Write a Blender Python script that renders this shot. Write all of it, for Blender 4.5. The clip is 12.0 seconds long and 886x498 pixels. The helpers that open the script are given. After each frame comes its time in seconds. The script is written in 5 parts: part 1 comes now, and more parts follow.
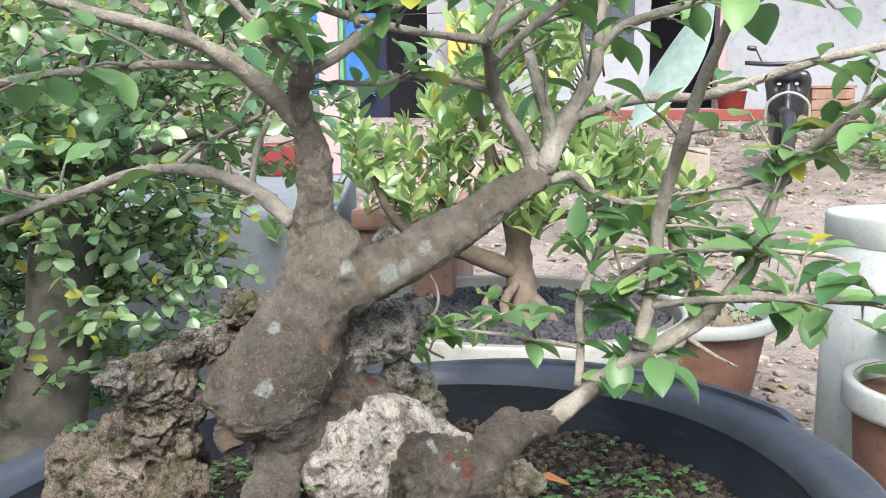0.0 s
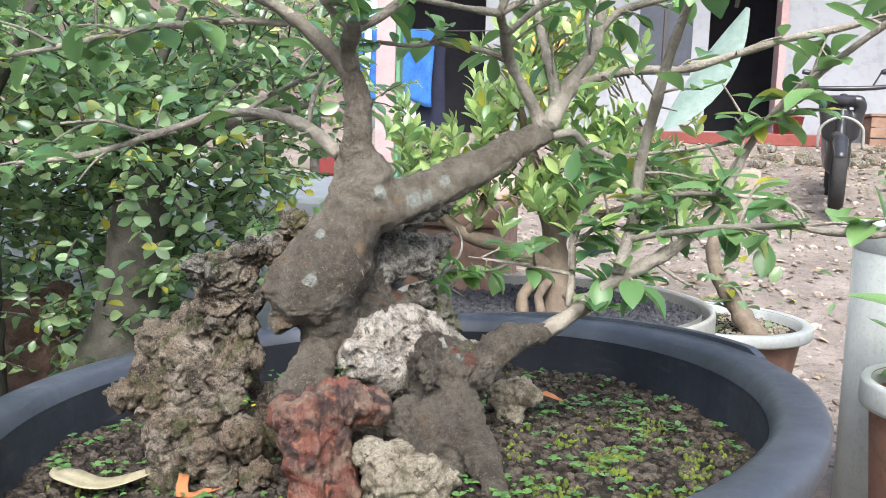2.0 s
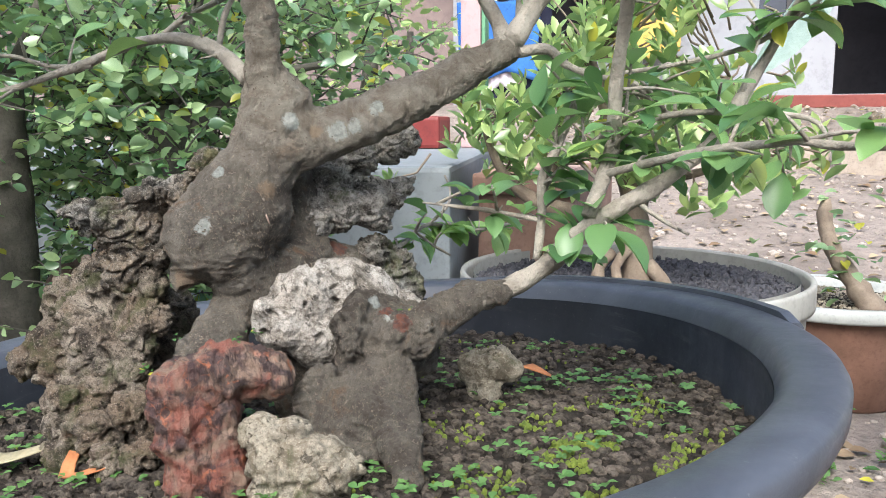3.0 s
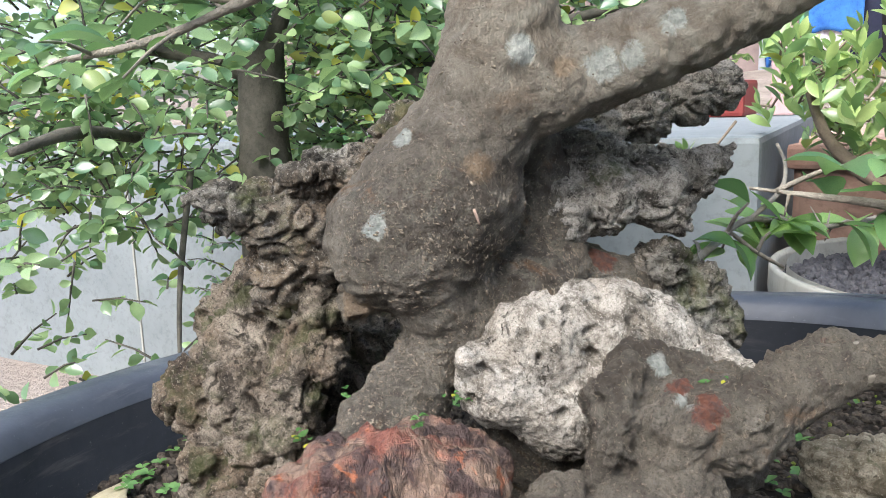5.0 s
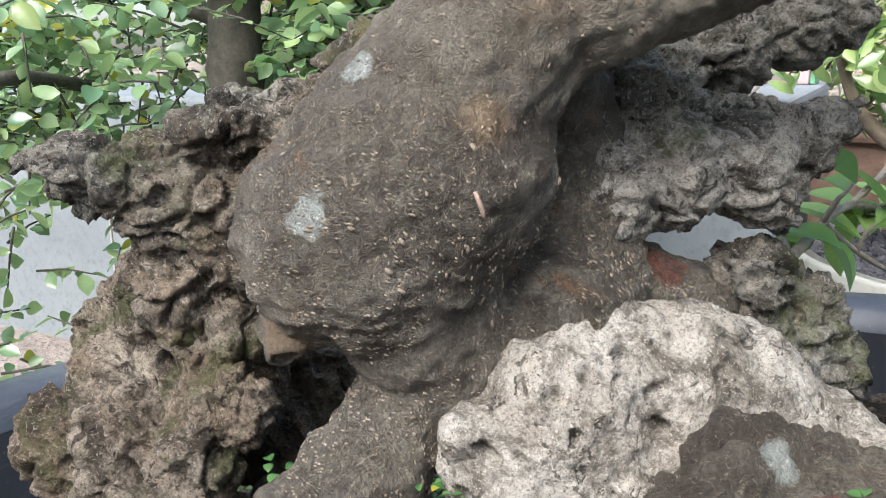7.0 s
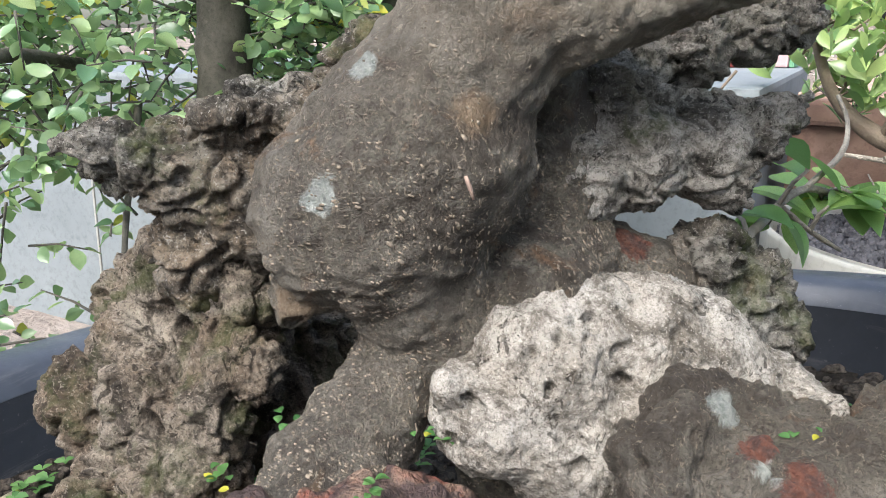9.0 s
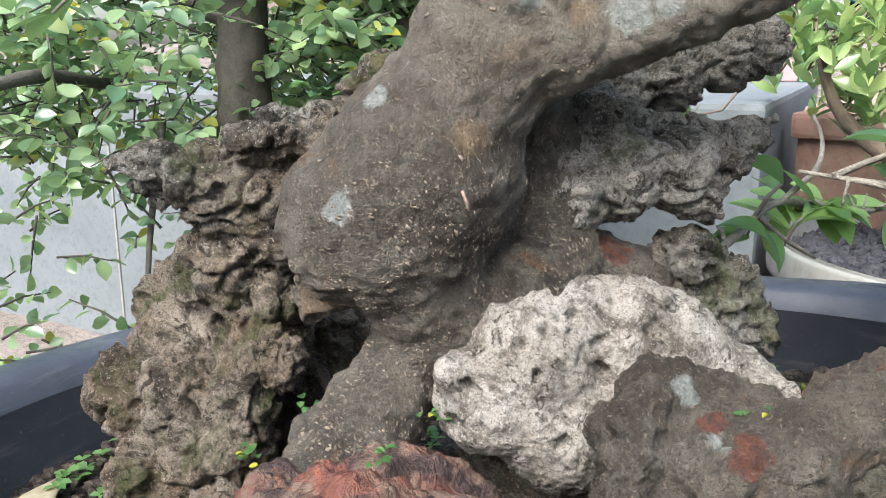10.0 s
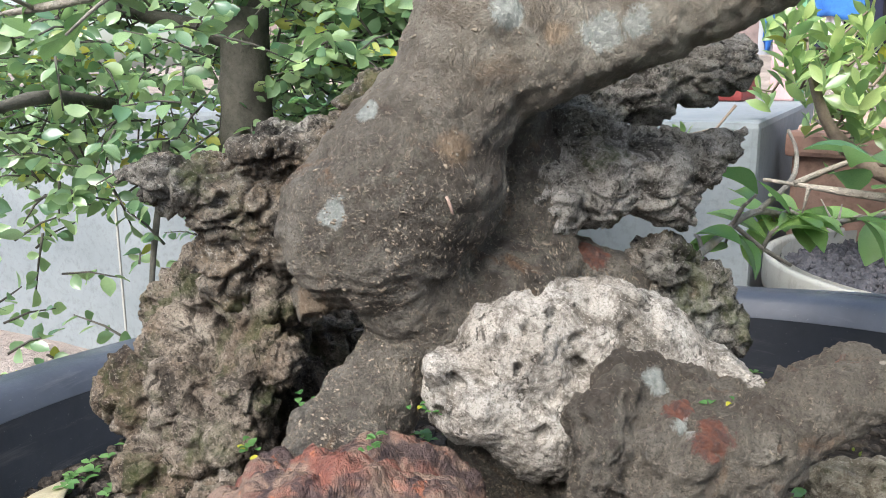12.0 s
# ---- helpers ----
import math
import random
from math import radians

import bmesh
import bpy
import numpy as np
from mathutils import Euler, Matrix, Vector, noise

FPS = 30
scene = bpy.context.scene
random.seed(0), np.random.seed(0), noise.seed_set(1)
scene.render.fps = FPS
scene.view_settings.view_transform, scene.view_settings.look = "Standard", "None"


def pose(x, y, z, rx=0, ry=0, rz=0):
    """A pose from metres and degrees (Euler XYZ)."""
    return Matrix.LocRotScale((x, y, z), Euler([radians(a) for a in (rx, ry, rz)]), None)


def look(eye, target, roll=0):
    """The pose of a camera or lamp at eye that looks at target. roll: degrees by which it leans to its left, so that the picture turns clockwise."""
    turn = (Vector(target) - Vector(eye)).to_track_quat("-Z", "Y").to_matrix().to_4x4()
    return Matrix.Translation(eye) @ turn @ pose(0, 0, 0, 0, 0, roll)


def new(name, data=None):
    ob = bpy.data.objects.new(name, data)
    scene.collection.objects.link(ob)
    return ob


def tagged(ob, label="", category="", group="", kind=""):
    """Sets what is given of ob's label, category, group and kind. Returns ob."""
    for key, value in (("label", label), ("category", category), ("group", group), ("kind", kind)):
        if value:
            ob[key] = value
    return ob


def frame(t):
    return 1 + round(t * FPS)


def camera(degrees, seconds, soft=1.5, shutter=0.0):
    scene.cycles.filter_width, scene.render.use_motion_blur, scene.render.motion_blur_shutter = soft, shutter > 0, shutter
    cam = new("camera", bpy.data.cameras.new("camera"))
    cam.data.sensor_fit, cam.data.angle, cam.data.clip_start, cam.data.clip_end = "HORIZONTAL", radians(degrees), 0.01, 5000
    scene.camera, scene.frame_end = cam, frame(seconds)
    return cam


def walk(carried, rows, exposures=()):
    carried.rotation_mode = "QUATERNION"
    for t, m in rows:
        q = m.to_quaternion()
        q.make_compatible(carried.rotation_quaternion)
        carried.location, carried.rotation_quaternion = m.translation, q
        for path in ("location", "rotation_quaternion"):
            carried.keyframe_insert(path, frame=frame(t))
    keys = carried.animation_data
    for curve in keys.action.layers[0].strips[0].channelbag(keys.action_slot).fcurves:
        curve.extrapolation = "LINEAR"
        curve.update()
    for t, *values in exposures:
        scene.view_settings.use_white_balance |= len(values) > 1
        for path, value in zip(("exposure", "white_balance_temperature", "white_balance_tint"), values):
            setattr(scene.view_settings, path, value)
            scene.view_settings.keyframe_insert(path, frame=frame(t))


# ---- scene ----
cam = camera(57.00, 12.0, soft=0.9)
PATH = [
    (0, (0.0906, -0.4422, 0.5713), (-0.0025, 0.5423, 0.4228), -0.34),
    (0.5, (0.1027, -0.4631, 0.5770), (0.0023, 0.5232, 0.4461), -0.00),
    (1, (0.1069, -0.4902, 0.5800), (-0.0018, 0.4972, 0.4649), 0.37),
    (1.5, (0.1050, -0.5254, 0.5780), (-0.0175, 0.4619, 0.4761), 0.90),
    (2, (0.1256, -0.5463, 0.5306), (-0.0301, 0.4334, 0.4039), 1.70),
    (2.5, (0.1651, -0.5171, 0.5000), (-0.0484, 0.4477, 0.3465), 1.48),
    (3, (0.2122, -0.4335, 0.4988), (-0.0846, 0.5091, 0.3454), -0.17),
    (3.5, (0.2057, -0.3832, 0.4830), (-0.2443, 0.4975, 0.3348), -1.27),
    (5.5, (0.1171, -0.2323, 0.4862), (-0.4869, 0.5438, 0.3049), -1.90),
    (6, (0.0993, -0.2110, 0.4878), (-0.5032, 0.5669, 0.3092), -1.80),
    (6.5, (0.0917, -0.1823, 0.4850), (-0.5125, 0.5953, 0.3111), -2.41),
    (7, (0.0793, -0.1752, 0.4736), (-0.5114, 0.6008, 0.2528), -0.42),
    (9, (0.0915, -0.1954, 0.4784), (-0.4781, 0.5887, 0.2322), 0.28),
    (9.5, (0.1050, -0.2111, 0.4816), (-0.4727, 0.5701, 0.2449), 0.21),
    (10, (0.1116, -0.2173, 0.4834), (-0.4741, 0.5598, 0.2534), 0.01),
    (10.5, (0.1143, -0.2177, 0.4836), (-0.4723, 0.5597, 0.2565), 0.07),
    (11, (0.1256, -0.2268, 0.4848), (-0.4674, 0.5473, 0.2630), -0.48),
    (11.5, (0.1264, -0.2291, 0.4848), (-0.4674, 0.5467, 0.2714), -0.74),
    (12, (0.1253, -0.2287, 0.4823), (-0.4651, 0.5517, 0.2764), -0.18),
]
walk(cam, [(t, look(eye, target, roll)) for t, eye, target, roll in PATH], [(0, 1.42), (3.5, 1.44), (5.5, 1.54), (12, 1.54)])
# END PATH
# ---- light ----
SUN_DIR = Vector((0.08, -0.66, 0.74)).normalized()
world = bpy.data.worlds.new("sky")
scene.world = world
world.use_nodes = True
wn = world.node_tree.nodes
sky = wn.new("ShaderNodeTexSky")
sky.sky_type = 'NISHITA'
sky.sun_disc = False
sky.sun_elevation = math.asin(SUN_DIR.z)
sky.sun_rotation = math.atan2(SUN_DIR.x, SUN_DIR.y)
sky.dust_density = 4.0
sky.air_density = 1.0
wn["Background"].inputs["Strength"].default_value = 0.15
world.node_tree.links.new(sky.outputs["Color"], wn["Background"].inputs["Color"])
sun = new("sun", bpy.data.lights.new("sun", 'SUN'))
sun.data.energy = 2.0
sun.data.angle = radians(40)
sun.data.color = (0.91, 0.96, 1.0)
sun.matrix_world = look(SUN_DIR * 30, (0, 0, 0))


# ---- materials ----
class Nodes:
    def __init__(self, name, rough=0.6, spec=0.4):
        self.m = bpy.data.materials.new(name)
        self.m.use_nodes = True
        self.t = self.m.node_tree
        self.bsdf = self.t.nodes["Principled BSDF"]
        self.bsdf.inputs["Roughness"].default_value = rough
        self.bsdf.inputs["Specular IOR Level"].default_value = spec
        self.co = self.t.nodes.new("ShaderNodeTexCoord").outputs["Object"]

    def link(self, a, b):
        self.t.links.new(a, b)
        return b

    def noise(self, scale, detail=5.0, rough=0.6, warp=0.0, stretch=None):
        n = self.t.nodes.new("ShaderNodeTexNoise")
        n.inputs["Scale"].default_value = scale
        n.inputs["Detail"].default_value = detail
        n.inputs["Roughness"].default_value = rough
        n.inputs["Distortion"].default_value = warp
        src = self.co
        if stretch:
            mp = self.t.nodes.new("ShaderNodeMapping")
            mp.inputs["Scale"].default_value = stretch
            self.link(src, mp.inputs["Vector"])
            src = mp.outputs["Vector"]
        self.link(src, n.inputs["Vector"])
        return n.outputs["Fac"]

    def cells(self, scale, feature='F1'):
        n = self.t.nodes.new("ShaderNodeTexVoronoi")
        n.feature = feature
        n.inputs["Scale"].default_value = scale
        self.link(self.co, n.inputs["Vector"])
        return n.outputs["Distance"]

    def ramp(self, fac, a, b, lo=0.0, hi=1.0):
        r = self.t.nodes.new("ShaderNodeMapRange")
        r.inputs["From Min"].default_value, r.inputs["From Max"].default_value = a, b
        r.inputs["To Min"].default_value, r.inputs["To Max"].default_value = lo, hi
        self.link(fac, r.inputs["Value"])
        return r.outputs["Result"]

    def calc(self, op, a, b):
        n = self.t.nodes.new("ShaderNodeMath")
        n.operation = op
        for k, v in enumerate((a, b)):
            if isinstance(v, (int, float)):
                n.inputs[k].default_value = v
            else:
                self.link(v, n.inputs[k])
        return n.outputs[0]

    def mix(self, fac, a, b):
        n = self.t.nodes.new("ShaderNodeMix")
        n.data_type = 'RGBA'
        if isinstance(fac, (int, float)):
            n.inputs["Factor"].default_value = fac
        else:
            self.link(fac, n.inputs["Factor"])
        for k, v in ((6, a), (7, b)):
            if isinstance(v, tuple):
                n.inputs[k].default_value = (*v, 1)
            else:
                self.link(v, n.inputs[k])
        return n.outputs[2]

    def near(self, p, radius):
        d = self.t.nodes.new("ShaderNodeVectorMath")
        d.operation = 'DISTANCE'
        self.link(self.co, d.inputs[0])
        d.inputs[1].default_value = p
        return self.calc('DIVIDE', d.outputs["Value"], radius)

    def random(self, island=False):
        if island:
            return self.t.nodes.new("ShaderNodeNewGeometry").outputs["Random Per Island"]
        return self.t.nodes.new("ShaderNodeObjectInfo").outputs["Random"]

    def colour(self, c):
        self.link(c, self.bsdf.inputs["Base Color"])
        return self

    def roughness(self, f):
        self.link(f, self.bsdf.inputs["Roughness"])
        return self

    def bump(self, height, strength=0.5, distance=0.001):
        b = self.t.nodes.new("ShaderNodeBump")
        b.inputs["Strength"].default_value = strength
        b.inputs["Distance"].default_value = distance
        self.link(height, b.inputs["Height"])
        self.link(b.outputs["Normal"], self.bsdf.inputs["Normal"])
        return self.m


def plain(name, c1, c2, scale=8.0, rough=0.6, bump=0.3, dist=0.002, fine=9.0, spec=0.4):
    """Two tones over two scales, with relief."""
    n = Nodes(name, rough, spec)
    big = n.ramp(n.noise(scale, 6, 0.65, 0.4), 0.35, 0.68)
    small = n.noise(scale * fine, 5, 0.7)
    c = n.mix(big, c1, c2)
    dark = tuple(0.6 * v for v in c1)
    c = n.mix(n.ramp(small, 0.5, 0.75, 0.0, 0.6), c, dark)
    n.colour(c)
    return n.bump(n.calc('ADD', small, big), bump, dist)


def spots(n, places, wobble, soft=0.1):
    """Where the given (place, radius) patches lie, with ragged edges."""
    out = None
    for p, r in places:
        d = n.ramp(n.calc('ADD', n.near(p, r), wobble), 1.42, 1.42 + soft, 1.0, 0.0)
        out = d if out is None else n.calc('MAXIMUM', out, d)
    return out


def bark_material(name="bark", tone=1.0):
    n = Nodes(name, 0.72, 0.35)
    big = n.ramp(n.noise(26, 6, 0.62, 0.6), 0.36, 0.66)
    c = n.mix(big, (0.080, 0.068, 0.054), (0.275, 0.248, 0.200))
    grey = n.ramp(n.noise(48, 6, 0.65, 1.0), 0.48, 0.66)
    c = n.mix(n.calc('MULTIPLY', grey, 0.7), c, (0.31, 0.29, 0.245))
    rust = n.ramp(n.noise(64, 5, 0.65, 0.8), 0.58, 0.70)
    c = n.mix(n.calc('MULTIPLY', rust, 0.65), c, (0.27, 0.15, 0.075))
    soot = n.ramp(n.noise(85, 6, 0.7, 0.9), 0.54, 0.66)
    c = n.mix(n.calc('MULTIPLY', soot, 0.45), c, (0.050, 0.040, 0.032))
    fibre = n.ramp(n.noise(240, 6, 0.75, 0.5, (1.6, 1.6, 0.25)), 0.44, 0.62)
    c = n.mix(n.calc('MULTIPLY', fibre, 0.30), c, (0.060, 0.046, 0.034))
    flake = n.ramp(n.noise(520, 4, 0.75, 1.0), 0.575, 0.63)
    c = n.mix(n.calc('MULTIPLY', flake, 0.8), c, (0.43, 0.365, 0.28))
    speck = n.ramp(n.noise(1300, 3, 0.7), 0.54, 0.62)
    c = n.mix(n.calc('MULTIPLY', speck, 0.5), c, (0.055, 0.043, 0.033))
    fold = n.calc('ABSOLUTE', n.calc('SUBTRACT', n.noise(150, 5, 0.6, 1.6), 0.5), 0.0)
    line = n.ramp(fold, 0.0, 0.03)
    c = n.mix(n.calc('MULTIPLY', n.calc('SUBTRACT', 1.0, line), 0.25), c, (0.045, 0.036, 0.028))
    # Upper wood blends paler: young bark, with light from above put into the colour.
    sep = n.t.nodes.new("ShaderNodeSeparateXYZ")
    n.link(n.co, sep.inputs[0])
    height = n.calc('ADD', sep.outputs["Z"], n.calc('MULTIPLY', n.noise(30, 5, 0.65, 0.6), 0.05))
    c = n.mix(1.0 - tone, c, (0.055, 0.036, 0.026))
    lit_young = n.mix(n.ramp(n.noise(70, 6, 0.7, 0.8), 0.40, 0.62), (0.235, 0.195, 0.148), (0.44, 0.40, 0.325))
    c = n.mix(n.ramp(height, 0.485, 0.525, 0.0, 0.72), c, lit_young)
    wobble = n.calc('MULTIPLY', n.noise(150, 6, 0.75, 0.6), 1.7)
    c = n.mix(n.calc('MULTIPLY', spots(n, RED_SCARS, wobble, 0.2), 0.8), c, n.mix(n.ramp(n.noise(300, 4), 0.4, 0.6), (0.25, 0.085, 0.05), (0.13, 0.06, 0.05)))
    c = n.mix(n.calc('MULTIPLY', spots(n, TAN_SCARS, wobble, 0.5), 0.45), c, (0.40, 0.27, 0.16))
    c = n.mix(n.calc('MULTIPLY', spots(n, LICHEN, wobble, 0.25), 0.72), c, n.mix(n.ramp(n.noise(420, 4), 0.4, 0.62), (0.40, 0.44, 0.41), (0.60, 0.64, 0.60)))
    n.colour(c)
    rings = n.calc('ADD', n.noise(120, 6, 0.7, 0.8), n.noise(210, 5, 0.7, 0.6, (1.5, 1.5, 0.3)))
    h = n.calc('ADD', n.calc('MULTIPLY', rings, 1.3), n.calc('MULTIPLY', n.noise(520, 5, 0.8), 1.2))
    h = n.calc('ADD', h, n.calc('ADD', n.calc('MULTIPLY', line, 0.3), n.calc('ADD', n.calc('MULTIPLY', flake, 0.5), n.calc('MULTIPLY', speck, -0.3))))
    return n.bump(h, 1.0, 0.0032)


def limestone(name, pale, mid, dark, moss=0.0, scale=1.0, earth=None, relief=0.0036):
    """Weathered pitted limestone, with earthy patches where given."""
    n = Nodes(name, 0.9, 0.2)
    big = n.ramp(n.noise(26 * scale, 7, 0.68, 0.5), 0.36, 0.64)
    c = n.mix(big, mid, pale)
    if earth:
        c = n.mix(n.ramp(n.noise(17 * scale, 5, 0.6, 0.6), 0.44, 0.56, 0.0, 0.8), c, earth)
    # Dark stains, deepened so that crevice shade is put into the colour.
    stain_shade = n.ramp(n.noise(60 * scale, 7, 0.75, 0.5), 0.47, 0.60)
    c = n.mix(n.calc('MULTIPLY', stain_shade, 0.85), c, dark)
    grit = n.ramp(n.noise(480 * scale, 4, 0.75, 0.4), 0.50, 0.64)
    c = n.mix(n.calc('MULTIPLY', grit, 0.6), c, dark)
    fleck = n.ramp(n.noise(1150 * scale, 3, 0.7), 0.55, 0.63)
    c = n.mix(n.calc('MULTIPLY', fleck, 0.6), c, dark)
    chalky = n.ramp(n.noise(900 * scale, 3, 0.6, 0.5), 0.58, 0.66)
    c = n.mix(n.calc('MULTIPLY', chalky, 0.45), c, tuple(min(0.75, 1.35 * v) for v in pale))
    # Pits are painted near black, the shade inside them put into the colour.
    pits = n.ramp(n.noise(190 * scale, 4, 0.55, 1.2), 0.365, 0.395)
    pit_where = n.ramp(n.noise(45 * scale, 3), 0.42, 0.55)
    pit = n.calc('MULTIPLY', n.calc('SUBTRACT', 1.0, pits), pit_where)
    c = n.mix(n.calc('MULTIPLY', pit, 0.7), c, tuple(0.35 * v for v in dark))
    if moss:
        g = n.ramp(n.noise(34 * scale, 6, 0.7, 0.8), 0.60 - moss, 0.70 - moss * 0.5)
        c = n.mix(n.calc('MULTIPLY', g, 0.7), c, (0.070, 0.085, 0.028))
    n.colour(c)
    h = n.calc('SUBTRACT', n.calc('ADD', n.noise(120 * scale, 7, 0.78), n.calc('MULTIPLY', n.noise(620 * scale, 4, 0.8), 0.6)), n.calc('MULTIPLY', pit, 1.0))
    return n.bump(h, 1.0, relief)


def leaf_material(name, deep, light, island=False, yellow=0.06, gloss=0.27, spec=0.6, thin=0.40):
    n = Nodes(name, gloss, spec)
    rnd = n.random(island)
    c = n.mix(rnd, deep, light)
    c = n.mix(n.ramp(n.noise(60 if not island else 40, 4), 0.45, 0.7, 0.0, 0.45), c, tuple(0.7 * v for v in deep))
    c = n.mix(n.ramp(rnd, 1.0 - yellow, 1.0 - yellow * 0.5), c, (0.42, 0.40, 0.05))
    n.colour(c)
    n.bump(n.noise(160, 3), 0.15, 0.0008)
    tr = n.t.nodes.new("ShaderNodeBsdfTranslucent")
    warm = n.mix(0.5, c, (0.25, 0.42, 0.13))
    n.link(warm, tr.inputs["Color"])
    ms = n.t.nodes.new("ShaderNodeMixShader")
    ms.inputs[0].default_value = thin
    out = n.t.nodes["Material Output"]
    n.link(n.bsdf.outputs[0], ms.inputs[1])
    n.link(tr.outputs[0], ms.inputs[2])
    n.link(ms.outputs[0], out.inputs["Surface"])
    return n.m


LICHEN = [((0.0046, -0.0402, 0.4993), 0.0068), ((0.0225, -0.0207, 0.4944), 0.0070), ((0.0293, -0.0152, 0.4966), 0.0058), ((0.0390, -0.0060, 0.5060), 0.0062), ((0.0330, 0.0080, 0.5080), 0.0100),
          ((-0.0317, -0.0709, 0.4464), 0.0060), ((-0.0300, -0.0581, 0.4735), 0.0045), ((0.0471, -0.0274, 0.4020), 0.0070), ((0.0595, -0.0410, 0.3977), 0.0048)]
RED_SCARS = [((0.0650, -0.0391, 0.3950), 0.0080), ((0.0552, -0.0370, 0.4008), 0.0062), ((0.0032, 0.0170, 0.4236), 0.0080), ((0.0300, 0.0200, 0.4080), 0.0080), ((0.0850, 0.0100, 0.4060), 0.0080)]
TAN_SCARS = [((-0.0059, -0.0498, 0.4636), 0.0056), ((0.0124, -0.0282, 0.4938), 0.0040), ((-0.0522, -0.0611, 0.4152), 0.0080)]
BARK = bark_material("bark", 0.90)
ROOT_BARK = bark_material("root_bark", 0.74)
LIMB_BARK = plain("limb_bark", (0.18, 0.158, 0.128), (0.37, 0.34, 0.285), 55, 0.65, 0.9, 0.0016, 7, 0.35)
def old_wood():
    """Bare dead wood, red, purple-black and tan in patches."""
    n = Nodes("old_wood", 0.6, 0.35)
    c = n.mix(n.ramp(n.noise(38, 5, 0.6, 0.8), 0.44, 0.56), (0.145, 0.052, 0.036), (0.17, 0.115, 0.085))
    c = n.mix(n.ramp(n.noise(75, 5, 0.65, 0.6), 0.48, 0.58, 0.0, 0.9), c, (0.035, 0.022, 0.022))
    c = n.mix(n.ramp(n.noise(110, 4, 0.6, 1.0), 0.60, 0.68, 0.0, 0.7), c, (0.30, 0.10, 0.045))
    n.colour(c)
    return n.bump(n.calc('ADD', n.noise(90, 6, 0.7, 0.8), n.noise(260, 4, 0.7, 0.4, (1.4, 1.4, 0.4))), 1.0, 0.003)


OLD_WOOD = old_wood()
PALE_WOOD = plain("cut_wood", (0.36, 0.28, 0.225), (0.20, 0.105, 0.08), 90, 0.7, 0.6, 0.001)
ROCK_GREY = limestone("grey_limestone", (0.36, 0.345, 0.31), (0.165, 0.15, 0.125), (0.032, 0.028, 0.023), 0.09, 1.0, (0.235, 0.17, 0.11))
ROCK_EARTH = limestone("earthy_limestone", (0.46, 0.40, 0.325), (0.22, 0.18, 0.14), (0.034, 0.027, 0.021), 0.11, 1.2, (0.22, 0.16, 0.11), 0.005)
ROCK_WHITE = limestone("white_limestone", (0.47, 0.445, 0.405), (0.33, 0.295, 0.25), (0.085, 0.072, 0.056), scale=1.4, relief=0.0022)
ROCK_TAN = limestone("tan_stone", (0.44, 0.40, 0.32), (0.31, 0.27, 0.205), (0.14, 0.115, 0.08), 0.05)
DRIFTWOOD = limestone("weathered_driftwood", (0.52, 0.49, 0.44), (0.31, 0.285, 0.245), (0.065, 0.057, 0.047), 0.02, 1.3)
LEAF = leaf_material("leaf_green", (0.070, 0.17, 0.070), (0.23, 0.40, 0.145))
LEAF_YOUNG = leaf_material("young_leaf", (0.11, 0.24, 0.07), (0.33, 0.50, 0.15), False, 0.08)
LEAF_SHRUB = leaf_material("shrub_leaf", (0.085, 0.185, 0.105), (0.41, 0.56, 0.27), False, 0.08, 0.24, 1.0, 0.42)
LEAF_SHRUB_STUFF = leaf_material("shrub_foliage", (0.085, 0.185, 0.105), (0.41, 0.56, 0.27), True, 0.08, 0.24, 1.0, 0.42)
LEAF_FICUS = leaf_material("ficus_leaf", (0.14, 0.27, 0.095), (0.48, 0.60, 0.22), False, 0.05, 0.28, 0.9)
LEAF_FICUS_STUFF = leaf_material("ficus_foliage", (0.14, 0.27, 0.095), (0.48, 0.60, 0.22), True, 0.05, 0.28, 0.9)
LEAF_BIG = plain("pale_big_leaf", (0.15, 0.215, 0.185), (0.22, 0.29, 0.255), 12, 0.45, 0.3, 0.002)
SEEDLING = leaf_material("seedling_leaf", (0.07, 0.17, 0.05), (0.16, 0.30, 0.10), True, 0.0)
MOSS = plain("moss", (0.08, 0.125, 0.018), (0.23, 0.29, 0.04), 120, 0.9, 1.0, 0.002)
LITTER = leaf_material("dry_leaf", (0.16, 0.105, 0.065), (0.42, 0.33, 0.22), True, 0.04, 0.7, 0.2, 0.1)


def worn_plastic(name, c1, c2, dust, rough, spec, amount):
    """Black plastic, bleached in clouds, with dust specks and long scuffs."""
    n = Nodes(name, rough, spec)
    c = n.mix(n.ramp(n.noise(11, 6, 0.65, 0.5), 0.35, 0.68), c1, c2)
    scuff = n.ramp(n.noise(60, 5, 0.75, 0.3, (0.25, 0.25, 2.2)), 0.56, 0.72, 0.0, amount)
    c = n.mix(scuff, c, dust)
    speck = n.ramp(n.noise(420, 3, 0.7), 0.66, 0.72, 0.0, amount * 1.4)
    c = n.mix(speck, c, dust)
    n.colour(c)
    n.roughness(n.ramp(n.noise(35, 5, 0.7), 0.3, 0.7, rough - 0.08, rough + 0.14))
    return n.bump(n.calc('ADD', n.noise(170, 5, 0.7), n.calc('MULTIPLY', scuff, 0.6)), 0.3, 0.0008)


BLACK_PLASTIC = worn_plastic("black_plastic", (0.006, 0.007, 0.009), (0.015, 0.017, 0.021), (0.09, 0.085, 0.08), 0.48, 0.25, 0.30)
# Paler copy for the rim: dust, with sky light put into the base colour.
SKYLIT_PLASTIC = worn_plastic("skylit_dusty_plastic", (0.034, 0.040, 0.053), (0.068, 0.078, 0.098), (0.15, 0.155, 0.165), 0.42, 0.5, 0.35)
